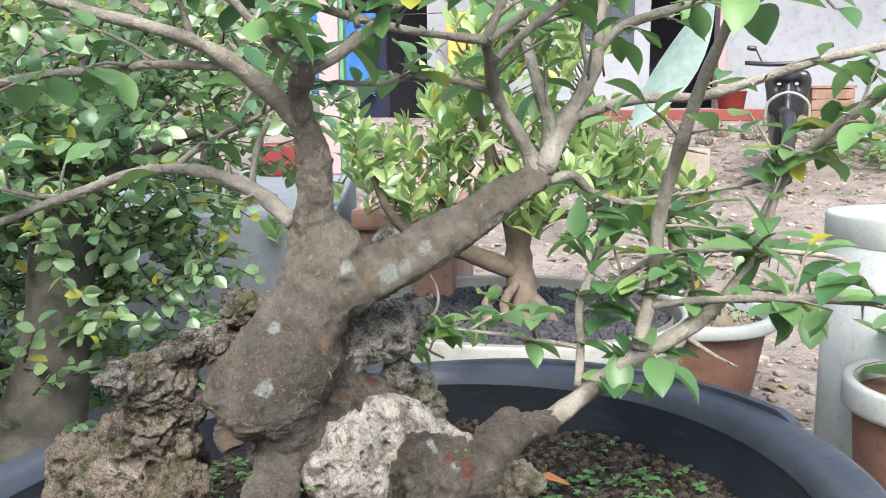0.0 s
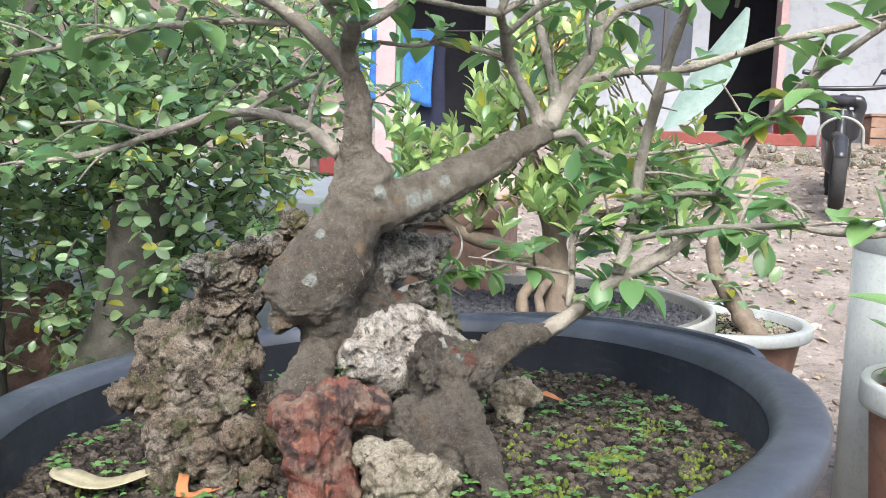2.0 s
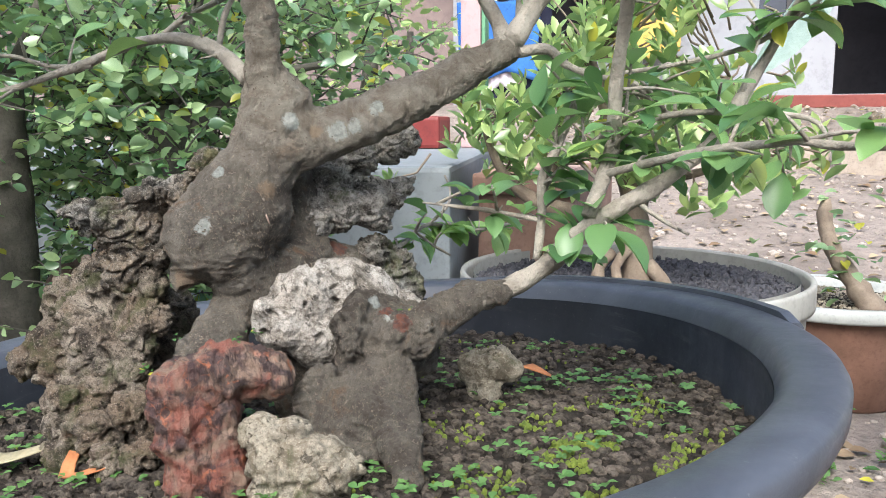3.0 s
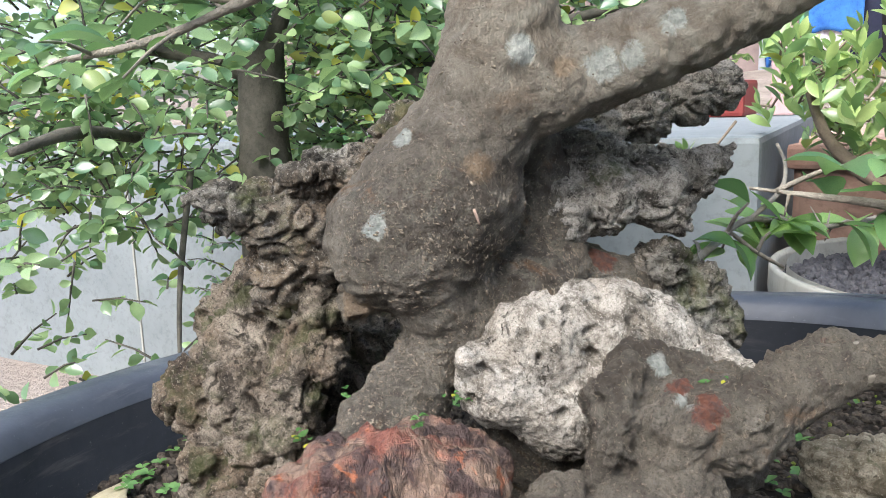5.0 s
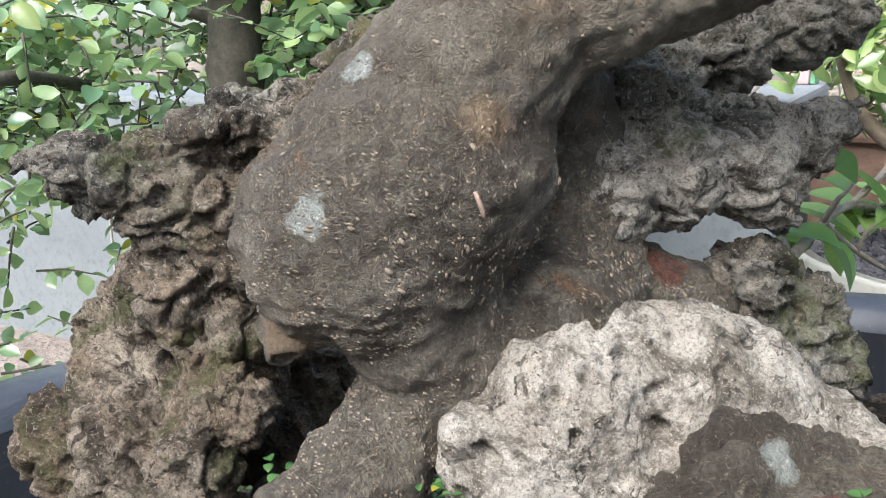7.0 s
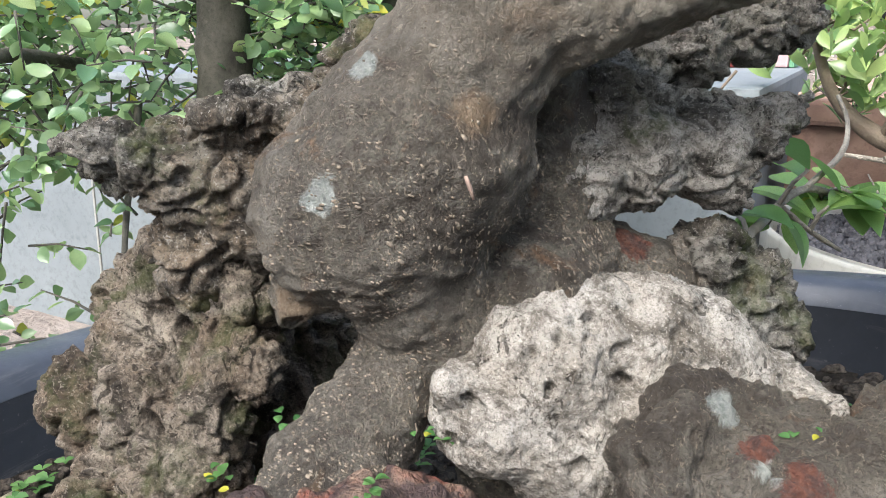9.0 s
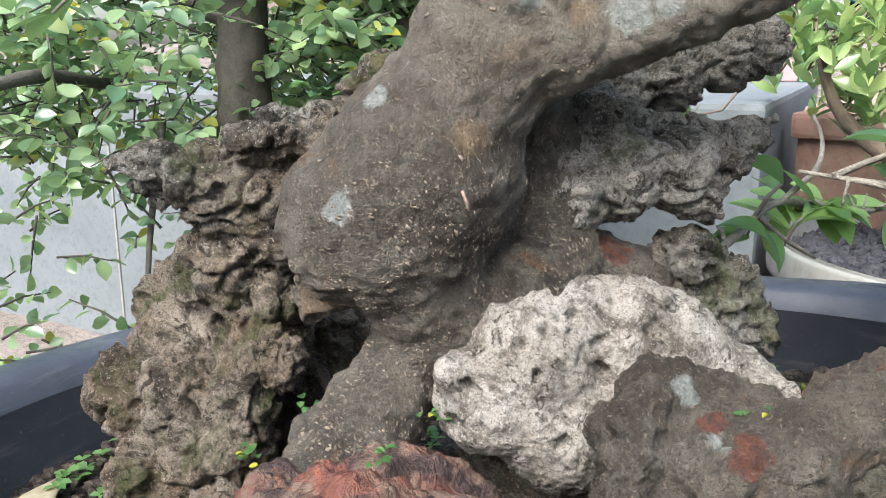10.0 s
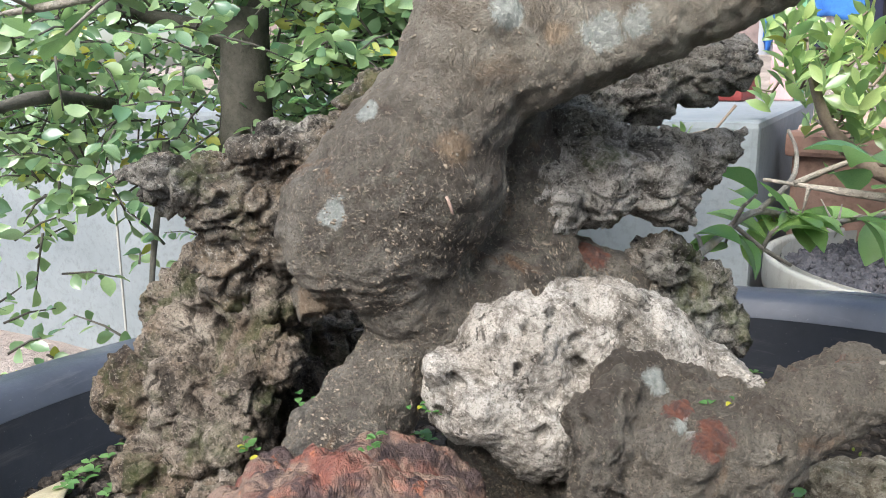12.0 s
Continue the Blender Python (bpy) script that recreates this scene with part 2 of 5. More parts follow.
SOIL = plain("dark_soil", (0.020, 0.017, 0.014), (0.060, 0.050, 0.041), 40, 0.95, 1.0, 0.004, 8, 0.1)
CLOD = plain("soil_clod", (0.018, 0.015, 0.013), (0.16, 0.135, 0.11), 130, 0.95, 1.0, 0.002, 5, 0.1)
GRAVEL = plain("dark_gravel", (0.035, 0.035, 0.042), (0.085, 0.085, 0.095), 60, 0.85, 0.8, 0.002, 6, 0.3)
GREY_POT = plain("grey_pot", (0.25, 0.25, 0.225), (0.33, 0.33, 0.305), 7, 0.6, 0.2, 0.001)
WHITE_POT = plain("white_glaze", (0.33, 0.35, 0.335), (0.42, 0.44, 0.42), 12, 0.45, 0.15, 0.001)
TERRACOTTA = plain("terracotta", (0.16, 0.085, 0.058), (0.25, 0.135, 0.095), 9, 0.8, 0.4, 0.002)
CONCRETE = plain("painted_concrete", (0.155, 0.178, 0.19), (0.21, 0.235, 0.246), 3, 0.7, 0.2, 0.002, 20)
DIRT = plain("dry_dirt", (0.19, 0.16, 0.138), (0.33, 0.285, 0.252), 2.6, 0.95, 1.0, 0.02, 14, 0.1)
WALL_WHITE = plain("white_wall_paint", (0.25, 0.262, 0.29), (0.30, 0.315, 0.34), 1.2, 0.8, 0.1, 0.003)
WALL_BROWN = plain("brown_wall_paint", (0.16, 0.12, 0.115), (0.22, 0.17, 0.16), 1.5, 0.8, 0.1, 0.003)
RED_TILE = plain("red_floor_tile", (0.16, 0.035, 0.028), (0.21, 0.05, 0.04), 4, 0.5, 0.1, 0.002)
# Near black: the unlit rooms' shade put into the colour; scooter parts share it.
NEAR_BLACK = plain("near_black", (0.015, 0.015, 0.02), (0.03, 0.03, 0.04), 2, 0.8, 0.1, 0.002)
CLOTH_BLUE = plain("blue_cloth", (0.016, 0.085, 0.30), (0.04, 0.16, 0.42), 5, 0.9, 0.3, 0.004)
CLOTH_NAVY = plain("navy_cloth", (0.006, 0.008, 0.024), (0.015, 0.018, 0.042), 5, 0.9, 0.3, 0.004)
CLOTH_PALE = plain("pale_cloth", (0.55, 0.50, 0.55), (0.68, 0.65, 0.70), 5, 0.9, 0.3, 0.004)
CLOTH_YELLOW = plain("yellow_cloth", (0.45, 0.30, 0.07), (0.55, 0.38, 0.12), 5, 0.9, 0.3, 0.004)
BLACK_PAINT = plain("black_paint", (0.02, 0.02, 0.022), (0.035, 0.035, 0.04), 10, 0.3, 0.05, 0.001, 9, 0.6)
RUBBER = plain("tyre_rubber", (0.02, 0.02, 0.02), (0.035, 0.033, 0.03), 20, 0.9, 0.2, 0.001)
RED_PLASTIC = plain("red_plastic", (0.14, 0.020, 0.018), (0.19, 0.032, 0.028), 6, 0.45, 0.1, 0.001)
PINK_PAINT = plain("pink_paint", (0.36, 0.235, 0.24), (0.43, 0.30, 0.30), 4, 0.7, 0.1, 0.001)


# ---- mesh helpers ----
def mesh_of(name, verts, faces, material, smooth=True):
    me = bpy.data.meshes.new(name)
    me.from_pydata([tuple(v) for v in verts], [], [tuple(f) for f in faces])
    me.materials.append(material)
    if smooth:
        me.polygons.foreach_set("use_smooth", [True] * len(me.polygons))
    me.update()
    return me


def bm_mesh(name, bm, material, smooth=False):
    me = bpy.data.meshes.new(name)
    bm.to_mesh(me)
    bm.free()
    me.materials.append(material)
    if smooth:
        me.polygons.foreach_set("use_smooth", [True] * len(me.polygons))
    return me


def thing(name, base, label, category, group="", kind=""):
    ob = new(name)
    ob.empty_display_size = 0.05
    ob.location = base
    return tagged(ob, label, category, group, kind)


def part(name, me, parent, label="", m=None):
    """A mesh in world places, under a thing (or under a part of one)."""
    ob = new(name, me)
    ob.parent = parent
    m = m or Matrix()
    ob.matrix_basis = (Matrix.Translation(-parent.location) if parent.parent is None else Matrix()) @ m
    if label:
        ob["label"] = label
    return ob


def spline(pts, step):
    """Points and radii along a smooth line."""
    p = [np.array(q, float) for q in pts]
    p = [2 * p[0] - p[1]] + p + [2 * p[-1] - p[-2]]
    out = []
    for a, b, c, d in zip(p, p[1:], p[2:], p[3:]):
        n = max(1, int(np.linalg.norm(c[:3] - b[:3]) / step))
        for k in range(n):
            u = k / n
            out.append(0.5 * (2 * b + (c - a) * u + (2 * a - 5 * b + 4 * c - d) * u * u + (3 * b - a - 3 * c + d) * u ** 3))
    out.append(p[-2])
    return [[float(v) for v in q] for q in out]


def tube(pts, step, seg=8, knots=0.0, verts=None, faces=None):
    """A tapered tube along a line of (x, y, z, radius), with swollen nodes."""
    verts, faces = ([] if verts is None else verts), ([] if faces is None else faces)
    line = spline(pts, step)
    side = None
    first = len(verts)
    for k, q in enumerate(line):
        a, b = line[max(k - 1, 0)], line[min(k + 1, len(line) - 1)]
        d = (Vector(b[:3]) - Vector(a[:3])).normalized()
        if side is None:
            side = d.orthogonal().normalized()
        side = (side - d * side.dot(d)).normalized()
        up = d.cross(side)
        r = float(max(q[3], 0.0003))
        if knots:
            r *= 1 + knots * noise.noise(Vector(q[:3]) * 90) + knots * max(0, noise.noise(Vector(q[:3]) * 40) - 0.2)
        for s in range(seg):
            w = 2 * math.pi * s / seg
            verts.append(Vector(q[:3]) + r * (math.cos(w) * side + math.sin(w) * up))
    n = len(line)
    for k in range(n - 1):
        for s in range(seg):
            i, j = first + k * seg + s, first + k * seg + (s + 1) % seg
            faces.append((i, j, j + seg, i + seg))
    faces.append(tuple(first + s for s in reversed(range(seg))))
    faces.append(tuple(first + (n - 1) * seg + s for s in range(seg)))
    return verts, faces


def ball_shape():
    bm = bmesh.new()
    bmesh.ops.create_icosphere(bm, subdivisions=2, radius=1.0)
    v = np.array([p.co for p in bm.verts])
    f = np.array([[q.index for q in g.verts] for g in bm.faces])
    bm.free()
    return v, f


BALL_V, BALL_F = ball_shape()


def fused(name, balls, voxel, rounds, material):
    """Balls grown together into one closed skin."""
    vs, fs = [], []
    for k, (x, y, z, r) in enumerate(balls):
        vs.append(BALL_V * r + np.array((x, y, z)))
        fs.append(BALL_F + k * len(BALL_V))
    me = mesh_of(name, np.concatenate(vs), np.concatenate(fs), material)
    ob = new(name, me)
    mod = ob.modifiers.new("skin", 'REMESH')
    mod.mode = 'VOXEL'
    mod.voxel_size = voxel
    sm = ob.modifiers.new("ease", 'SMOOTH')
    sm.factor, sm.iterations = 0.5, rounds
    out = bpy.data.meshes.new_from_object(ob.evaluated_get(bpy.context.evaluated_depsgraph_get()))
    bpy.data.objects.remove(ob)
    bpy.data.meshes.remove(me)
    out.name = name
    out.polygons.foreach_set("use_smooth", [True] * len(out.polygons))
    if not out.materials:
        out.materials.append(material)
    return out


def along(chains, step=0.5):
    """Balls set closely along lines of balls."""
    out = []
    for c in chains:
        for a, b in zip(c, c[1:]):
            a, b = np.array(a), np.array(b)
            n = max(1, int(np.linalg.norm(b[:3] - a[:3]) / (step * min(a[3], b[3]))))
            out += [tuple(a + (b - a) * k / n) for k in range(n)]
        out.append(tuple(c[-1]))
    return out


def roughen(me, fn):
    """Moves each vertex along its normal by fn(place)."""
    n = len(me.vertices)
    co, no = np.empty(3 * n), np.empty(3 * n)
    me.vertices.foreach_get("co", co)
    me.vertices.foreach_get("normal", no)
    co, no = co.reshape(-1, 3), no.reshape(-1, 3)
    shift = np.array([fn(Vector(p)) for p in co])
    me.vertices.foreach_set("co", (co + no * shift[:, None]).ravel())
    me.update()
    return me


def crag(amount, size, seed, layer=1.0, pits=1.0, ledge=0.6):
    """Relief of weathered limestone: sharp ridges, crevices, ledges and deep solution pits."""
    off = Vector((seed * 3.1, seed * 1.7, seed * 5.3))

    def fn(p):
        q = Vector((p.x, p.y, p.z * layer)) / size + off
        w = q + 0.45 * noise.noise_vector(q * 1.3)
        ridge = noise.ridged_multi_fractal(w * 0.9, 0.85, 2.2, 5, 1.0, 2.0) - 1.0
        near, second = noise.voronoi(w * 1.15)[0][:2]
        crack = max(0.0, 0.14 - (second - near)) / 0.14
        step = (w.z * 1.7 + 0.6 * noise.noise(w * 0.7)) % 1.0
        dist, cells = noise.voronoi(q * 2.6)
        chance = (cells[0].x * 12.9 + cells[0].y * 7.7 + cells[0].z * 3.3) % 1.0
        hole = max(0.0, 0.40 - dist[0]) / 0.40 if chance < 0.55 else 0.0
        small = max(0.0, 0.34 - noise.voronoi(q * 7.5)[0][0]) / 0.34
        fine = noise.fractal(q * 5.0, 0.6, 2.1, 4)
        return amount * (0.34 * ridge - 0.45 * crack + ledge * (0.5 - step) * 0.5 - pits * (0.85 * math.sqrt(hole) + 0.22 * small) + 0.20 * fine)
    return fn


def chalk(amount, size, seed):
    """Relief of a pale blocky rock: flat faces, sparse sharp-edged pits, a gritty skin."""
    off = Vector((seed * 2.3, seed * 4.1, seed * 1.9))

    def fn(p):
        q = p / size + off
        flat = noise.voronoi(q * 0.8)[0][0]
        dist, cells = noise.voronoi(q * 1.9 + 0.12 * noise.noise_vector(q * 6.0))
        chance = (cells[0].x * 12.9 + cells[0].y * 7.7 + cells[0].z * 3.3) % 1.0
        wide = 0.13 + 0.36 * chance
        hole = min(1.0, max(0.0, wide - dist[0]) / 0.08) if chance < 0.62 else 0.0
        small = max(0.0, 0.30 - noise.voronoi(q * 8.0)[0][0]) / 0.30 if noise.noise(q * 1.7) > -0.05 else 0.0
        return amount * (0.45 * (flat - 0.45) + 0.28 * noise.fractal(q * 1.8, 0.7, 2.0, 4) - 1.2 * hole - 0.35 * small + 0.16 * noise.fractal(q * 9.0, 0.5, 2.0, 3))
    return fn


def lathe(profile, centre, seg=96, wobble=0.0, normal=None, material=None, name="body"):
    """A turned body from (radius, height) pairs, closed by its own profile."""
    verts, faces = [], []
    turn = Vector((0, 0, 1)).rotation_difference(Vector(normal)).to_matrix() if normal else Matrix.Identity(3)
    n = len(profile)
    for s in range(seg):
        a = 2 * math.pi * s / seg
        for r, h in profile:
            w = 1 + wobble * noise.noise(Vector((math.cos(a) * 1.3, math.sin(a) * 1.3, h * 2)))
            verts.append(turn @ Vector((r * w * math.cos(a), r * w * math.sin(a), h)) + Vector(centre))
    for s in range(seg):
        t = (s + 1) % seg
        for k in range(n - 1):
            faces.append((s * n + k, t * n + k, t * n + k + 1, s * n + k + 1))
    return mesh_of(name, verts, faces, material)


def box(name, x0, x1, y0, y1, z0, z1, material, bevel=0.006):
    bm = bmesh.new()
    bmesh.ops.create_cube(bm, size=1, matrix=Matrix.LocRotScale(((x0 + x1) / 2, (y0 + y1) / 2, (z0 + z1) / 2), None, (x1 - x0, y1 - y0, z1 - z0)))
    if bevel:
        bmesh.ops.bevel(bm, geom=bm.edges[:], offset=bevel, segments=2, affect='EDGES', profile=0.6)
    return bm_mesh(name, bm, material)


def leaf_grid(width, fold, droop, tip=1.0, rows=5):
    """One leaf, one long, along +y, facing +z."""
    verts, faces = [], []
    for k in range(rows + 1):
        u = k / rows
        w = width * math.sin(math.pi * u ** (1.15 * tip)) ** 0.62 if 0 < k < rows else 0.02
        z = -droop * u * u
        for s in (-1, 0, 1):
            verts.append((s * w, u, z + fold * abs(s) * w))
    for k in range(rows):
        for s in (0, 1):
            i = k * 3 + s
            faces.append((i, i + 1, i + 4, i + 3))
    return verts, faces


def leaf_meshes(name, width, material, rows=5, tip=1.0):
    out = []
    for k in range(4):
        v, f = leaf_grid(width * (0.9 + 0.08 * k), 0.25 + 0.12 * k, 0.05 + 0.10 * k, tip, rows)
        out.append(mesh_of(name, v, f, material))
    return out


def leaf_pose(p, way, size, rng, level=0.7):
    """A leaf at p that points along way, its face turned mostly upwards."""
    y = Vector(way).normalized()
    up = Vector((rng.gauss(0, 1), rng.gauss(0, 1), rng.gauss(0, 1))).normalized() * (1 - level) + Vector((0, 0, 1)) * level
    z = up - y * up.dot(y)
    z = z.normalized() if z.length > 0.05 else y.orthogonal().normalized()
    x = y.cross(z)
    m = Matrix((x, y, z)).transposed().to_4x4()
    return Matrix.Translation(p) @ m @ Matrix.Diagonal((size, size, size, 1))


def joined_leaves(name, poses, material, width=0.3, rows=3):
    v, f = leaf_grid(width, 0.35, 0.15, 1.0, rows)
    base = np.c_[np.array(v), np.ones(len(v))]
    vs = np.concatenate([(base @ np.array(m).T)[:, :3] for m in poses])
    fs = np.concatenate([np.array(f) + k * len(v) for k in range(len(poses))])
    return mesh_of(name, vs, fs, material)


# ---- ground ----
def rubble():
    n = Nodes("rubble", 0.95, 0.1)
    c = n.mix(n.random(True), (0.17, 0.145, 0.125), (0.46, 0.41, 0.36))
    n.colour(n.mix(n.ramp(n.noise(60, 5, 0.7), 0.45, 0.65, 0.0, 0.6), c, (0.14, 0.115, 0.095)))
    return n.bump(n.noise(150, 4, 0.7), 0.6, 0.003)


RUBBLE = rubble()


def ground_z(x, y):
    base = -0.225 + 0.177 * min(max(y - 1.86, 0.0), 4.9) if y > 1.86 else -0.225
    return base + 0.03 * noise.noise(Vector((x * 0.9, y * 0.9, 0))) + 0.012 * noise.noise(Vector((x * 4, y * 4, 3)))


def build_ground():
    xs = np.concatenate([[-400, -80, -20, -9], np.arange(-5, 6.01, 0.1), [9, 20, 80, 400]])
    ys = np.concatenate([[-400, -80, -20, -8, -4], np.arange(-2, 7.01, 0.1), [9, 20, 80, 400]])
    verts = [(x, y, ground_z(x, y)) for y in ys for x in xs]
    n = len(xs)
    faces = [(j * n + i, j * n + i + 1, (j + 1) * n + i + 1, (j + 1) * n + i) for j in range(len(ys) - 1) for i in range(n - 1)]
    tagged(new("ground", mesh_of("ground", verts, faces, DIRT)), "dry pinkish brown dirt yard sloping up to the house", "ground", kind="structure")
    rng = random.Random(5)
    poses = []
    for k in range(3800):
        x, y = rng.uniform(-1.5, 4.5), 0.4 + 6.2 * rng.random() ** 0.9
        a = rng.uniform(0, 6.28)
        p = Vector((x, y, ground_z(x, y) + 0.008))
        poses.append(leaf_pose(p, (math.cos(a), math.sin(a), rng.uniform(-0.1, 0.3)), rng.uniform(0.018, 0.055), rng, 0.75))
    tagged(new("leaf_litter", joined_leaves("leaf_litter", poses, LITTER)), "dry fallen leaves scattered over the dirt", "leaf litter", kind="stuff")
    tufts = []
    for k in range(170):
        if k % 3:
            x, y = rng.uniform(0.35, 1.6), rng.uniform(0.25, 1.7)
        else:
            x, y = rng.uniform(0.3, 4.0), rng.uniform(1.7, 6.2)
        if noise.noise(Vector((x * 1.7, y * 1.7, 9))) < 0.0:
            continue
        for q in range(14):
            w = rng.uniform(0, 6.28)
            s = Vector((x + rng.gauss(0, 0.025), y + rng.gauss(0, 0.025), ground_z(x, y) + rng.uniform(0.004, 0.03)))
            tufts.append(leaf_pose(s, (math.cos(w), math.sin(w), rng.uniform(0.0, 0.7)), rng.uniform(0.015, 0.034), rng, 0.7))
    tagged(new("weeds", joined_leaves("weeds", tufts, SEEDLING, 0.26)), "low green weeds growing on the dirt", "weeds", kind="stuff")
    vs, fs = [], []
    for k in range(9000):
        x, y = rng.uniform(-1.2, 4.5), 0.3 + 6.3 * rng.random()
        r = rng.uniform(0.004, 0.012) if k % 6 else rng.uniform(0.012, 0.028)
        q = np.array((x, y, ground_z(x, y) + r * 0.2))
        fs.append(PEB_F + len(vs) * len(PEB_V))
        vs.append(PEB_V * np.array((r, r * rng.uniform(0.6, 1), r * 0.6)) + q)
    tagged(new("pebbles", mesh_of("pebbles", np.concatenate(vs), np.concatenate(fs), RUBBLE, False)), "small pale pebbles on the dirt", "pebbles", kind="stuff")


def pebble_shape():
    bm = bmesh.new()
    bmesh.ops.create_icosphere(bm, subdivisions=1, radius=1.0)
    v = np.array([p.co * (1 + 0.25 * noise.noise(p.co * 1.7)) for p in bm.verts])
    f = np.array([[q.index for q in g.verts] for g in bm.faces])
    bm.free()
    return v, f


PEB_V, PEB_F = pebble_shape()
build_ground()

# ---- the big black pot and its soil ----
POT_N = Vector((-0.0789, 0.0205, 0.9967)).normalized()
RIM_R = 0.2566


def rim_z(x, y):
    return 0.36 - (POT_N.x * x + POT_N.y * y) / POT_N.z


def soil_z(x, y):
    return rim_z(x, y) - 0.046 + 0.006 * noise.noise(Vector((x * 14, y * 14, 0))) + 0.004 * noise.noise(Vector((x * 50, y * 50, 2))) + 0.012 * math.exp(-((x / 0.12) ** 2 + ((y + 0.02) / 0.12) ** 2))


def build_pot():
    pot = thing("plant_pot", (0, 0, -0.225), "large round black plastic pot with a thick rolled rim", "plant pot")
    part("shell", lathe([(0.16, -0.58), (0.20, -0.585), (0.212, -0.57), (0.248, -0.10), (0.252, -0.046), (0.254, -0.02), (0.2525, -0.012), (0.246, -0.09), (0.236, -0.2)], (0, 0, 0.36), 128, 0.012, POT_N, BLACK_PLASTIC, "shell"), pot)
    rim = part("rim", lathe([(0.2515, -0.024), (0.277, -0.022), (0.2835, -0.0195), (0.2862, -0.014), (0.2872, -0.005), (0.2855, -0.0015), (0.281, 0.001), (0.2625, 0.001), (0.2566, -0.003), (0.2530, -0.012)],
                      (0, 0, 0.36), 128, 0.012, POT_N, SKYLIT_PLASTIC, "rim"), pot, "broad dusty black rim, painted paler as if skylit")
    turn = Vector((0, 0, 1)).rotation_difference(POT_N).to_matrix()
    lv, lf = [], []
    for k in range(49):
        w = radians(17 + 75 * k / 48)
        lift = 0.0042 * min(1.0, k / 2, (48 - k) / 16)
        for r, h in ((0.2795, -0.004), (0.2805, lift), (0.2865, lift), (0.2885, lift - 0.003), (0.2880, -0.012)):
            lv.append(turn @ Vector((r * math.cos(w), r * math.sin(w), h)) + Vector((0, 0, 0.36)))
    for k in range(48):
        lf += [(5 * k + s, 5 * k + s + 1, 5 * k + s + 6, 5 * k + s + 5) for s in range(4)]
    lf.append((0, 1, 2, 3, 4))
    part("lip", mesh_of("lip", lv, lf, SKYLIT_PLASTIC, False), rim, "raised lip along the rim")
    n = 90
    verts, faces, idx = [], [], {}
    for j in range(n + 1):
        for i in range(n + 1):
            x, y = -0.26 + 0.52 * i / n, -0.26 + 0.52 * j / n
            if x * x + y * y < 0.2515 ** 2:
                idx[i, j] = len(verts)
                verts.append((x, y, soil_z(x, y)))
    for j in range(n):
        for i in range(n):
            q = [(i, j), (i + 1, j), (i + 1, j + 1), (i, j + 1)]
            if all(k in idx for k in q):
                faces.append([idx[k] for k in q])
    tagged(new("potting_soil", mesh_of("potting_soil", verts, faces, SOIL)), "dark crumbly potting soil filling the black pot", "soil", kind="stuff")
    rng = random.Random(3)
    vs, fs = [], []
    for k in range(8000):
        a, r = rng.uniform(0, 6.283), 0.25 * math.sqrt(rng.random())
        x, y = r * math.cos(a), r * math.sin(a)
        s = rng.uniform(0.0012, 0.0042)
        fs.append(PEB_F + len(vs) * len(PEB_V))
        vs.append(PEB_V * np.array((s, s * rng.uniform(0.6, 1), s * 0.7)) + np.array((x, y, soil_z(x, y) + s * 0.3)))
    tagged(new("soil_clods", mesh_of("soil_clods", np.concatenate(vs), np.concatenate(fs), CLOD, False)), "crumbs of dark soil and humus", "soil", kind="stuff")
    vs, fs = [], []
    for k in range(4200):
        if k % 3:
            x, y = rng.gauss(0.155, 0.035), rng.gauss(-0.02, 0.04)
        else:
            a, r = rng.uniform(0, 6.283), 0.24 * math.sqrt(rng.random())
            x, y = r * math.cos(a), r * math.sin(a)
        if math.hypot(x, y) > 0.245 or noise.noise(Vector((x * 30, y * 30, 7))) < 0.02:
            continue
        s = rng.uniform(0.0006, 0.0019)
        fs.append(PEB_F + len(vs) * len(PEB_V))
        vs.append(PEB_V * np.array((s, s * rng.uniform(0.5, 1.0), s * rng.uniform(0.8, 1.8))) + np.array((x, y, soil_z(x, y) + 0.0008)))
    tagged(new("moss", mesh_of("moss", np.concatenate(vs), np.concatenate(fs), MOSS)), "bright yellow-green moss cushions on the soil", "moss", kind="stuff")
    poses = []
    for k in range(1000):
        a, r = rng.uniform(0, 6.283), 0.24 * math.sqrt(rng.random())
        x, y = r * math.cos(a), r * math.sin(a)
        if noise.noise(Vector((x * 18, y * 18, 1))) < -0.1:
            continue
        z = soil_z(x, y)
        h = rng.uniform(0.003, 0.009)
        t0 = rng.uniform(0, 6.28)
        for q in range(rng.choice((2, 3, 4))):
            t = t0 + q * 1.8
            poses.append(leaf_pose(Vector((x, y, z + h)), (math.cos(t), math.sin(t), 0.25), rng.uniform(0.0028, 0.0064), rng, 0.75))
    tagged(new("seedlings", joined_leaves("seedlings", poses, SEEDLING, 0.36)), "tiny green weed seedlings sprouting in the soil", "seedlings", kind="stuff")


build_pot()

# ---- the old bonsai ----
BOUGHS = []


def bough(name, pts):
    BOUGHS.append((name, pts))


TRUNK_CHAINS = []


def trunk_run(pts):
    TRUNK_CHAINS.append(pts)


trunk_run([(-0.0430, -0.0475, 0.4375, 0.0262), (-0.0353, -0.0432, 0.4415, 0.0290), (-0.0298, -0.0388, 0.4518, 0.0300), (-0.0251, -0.0359, 0.4639, 0.0249), (-0.0194, -0.0329, 0.4737, 0.0216), (-0.0158, -0.0310, 0.4850, 0.0207), (-0.0128, -0.0275, 0.4993, 0.0202)])
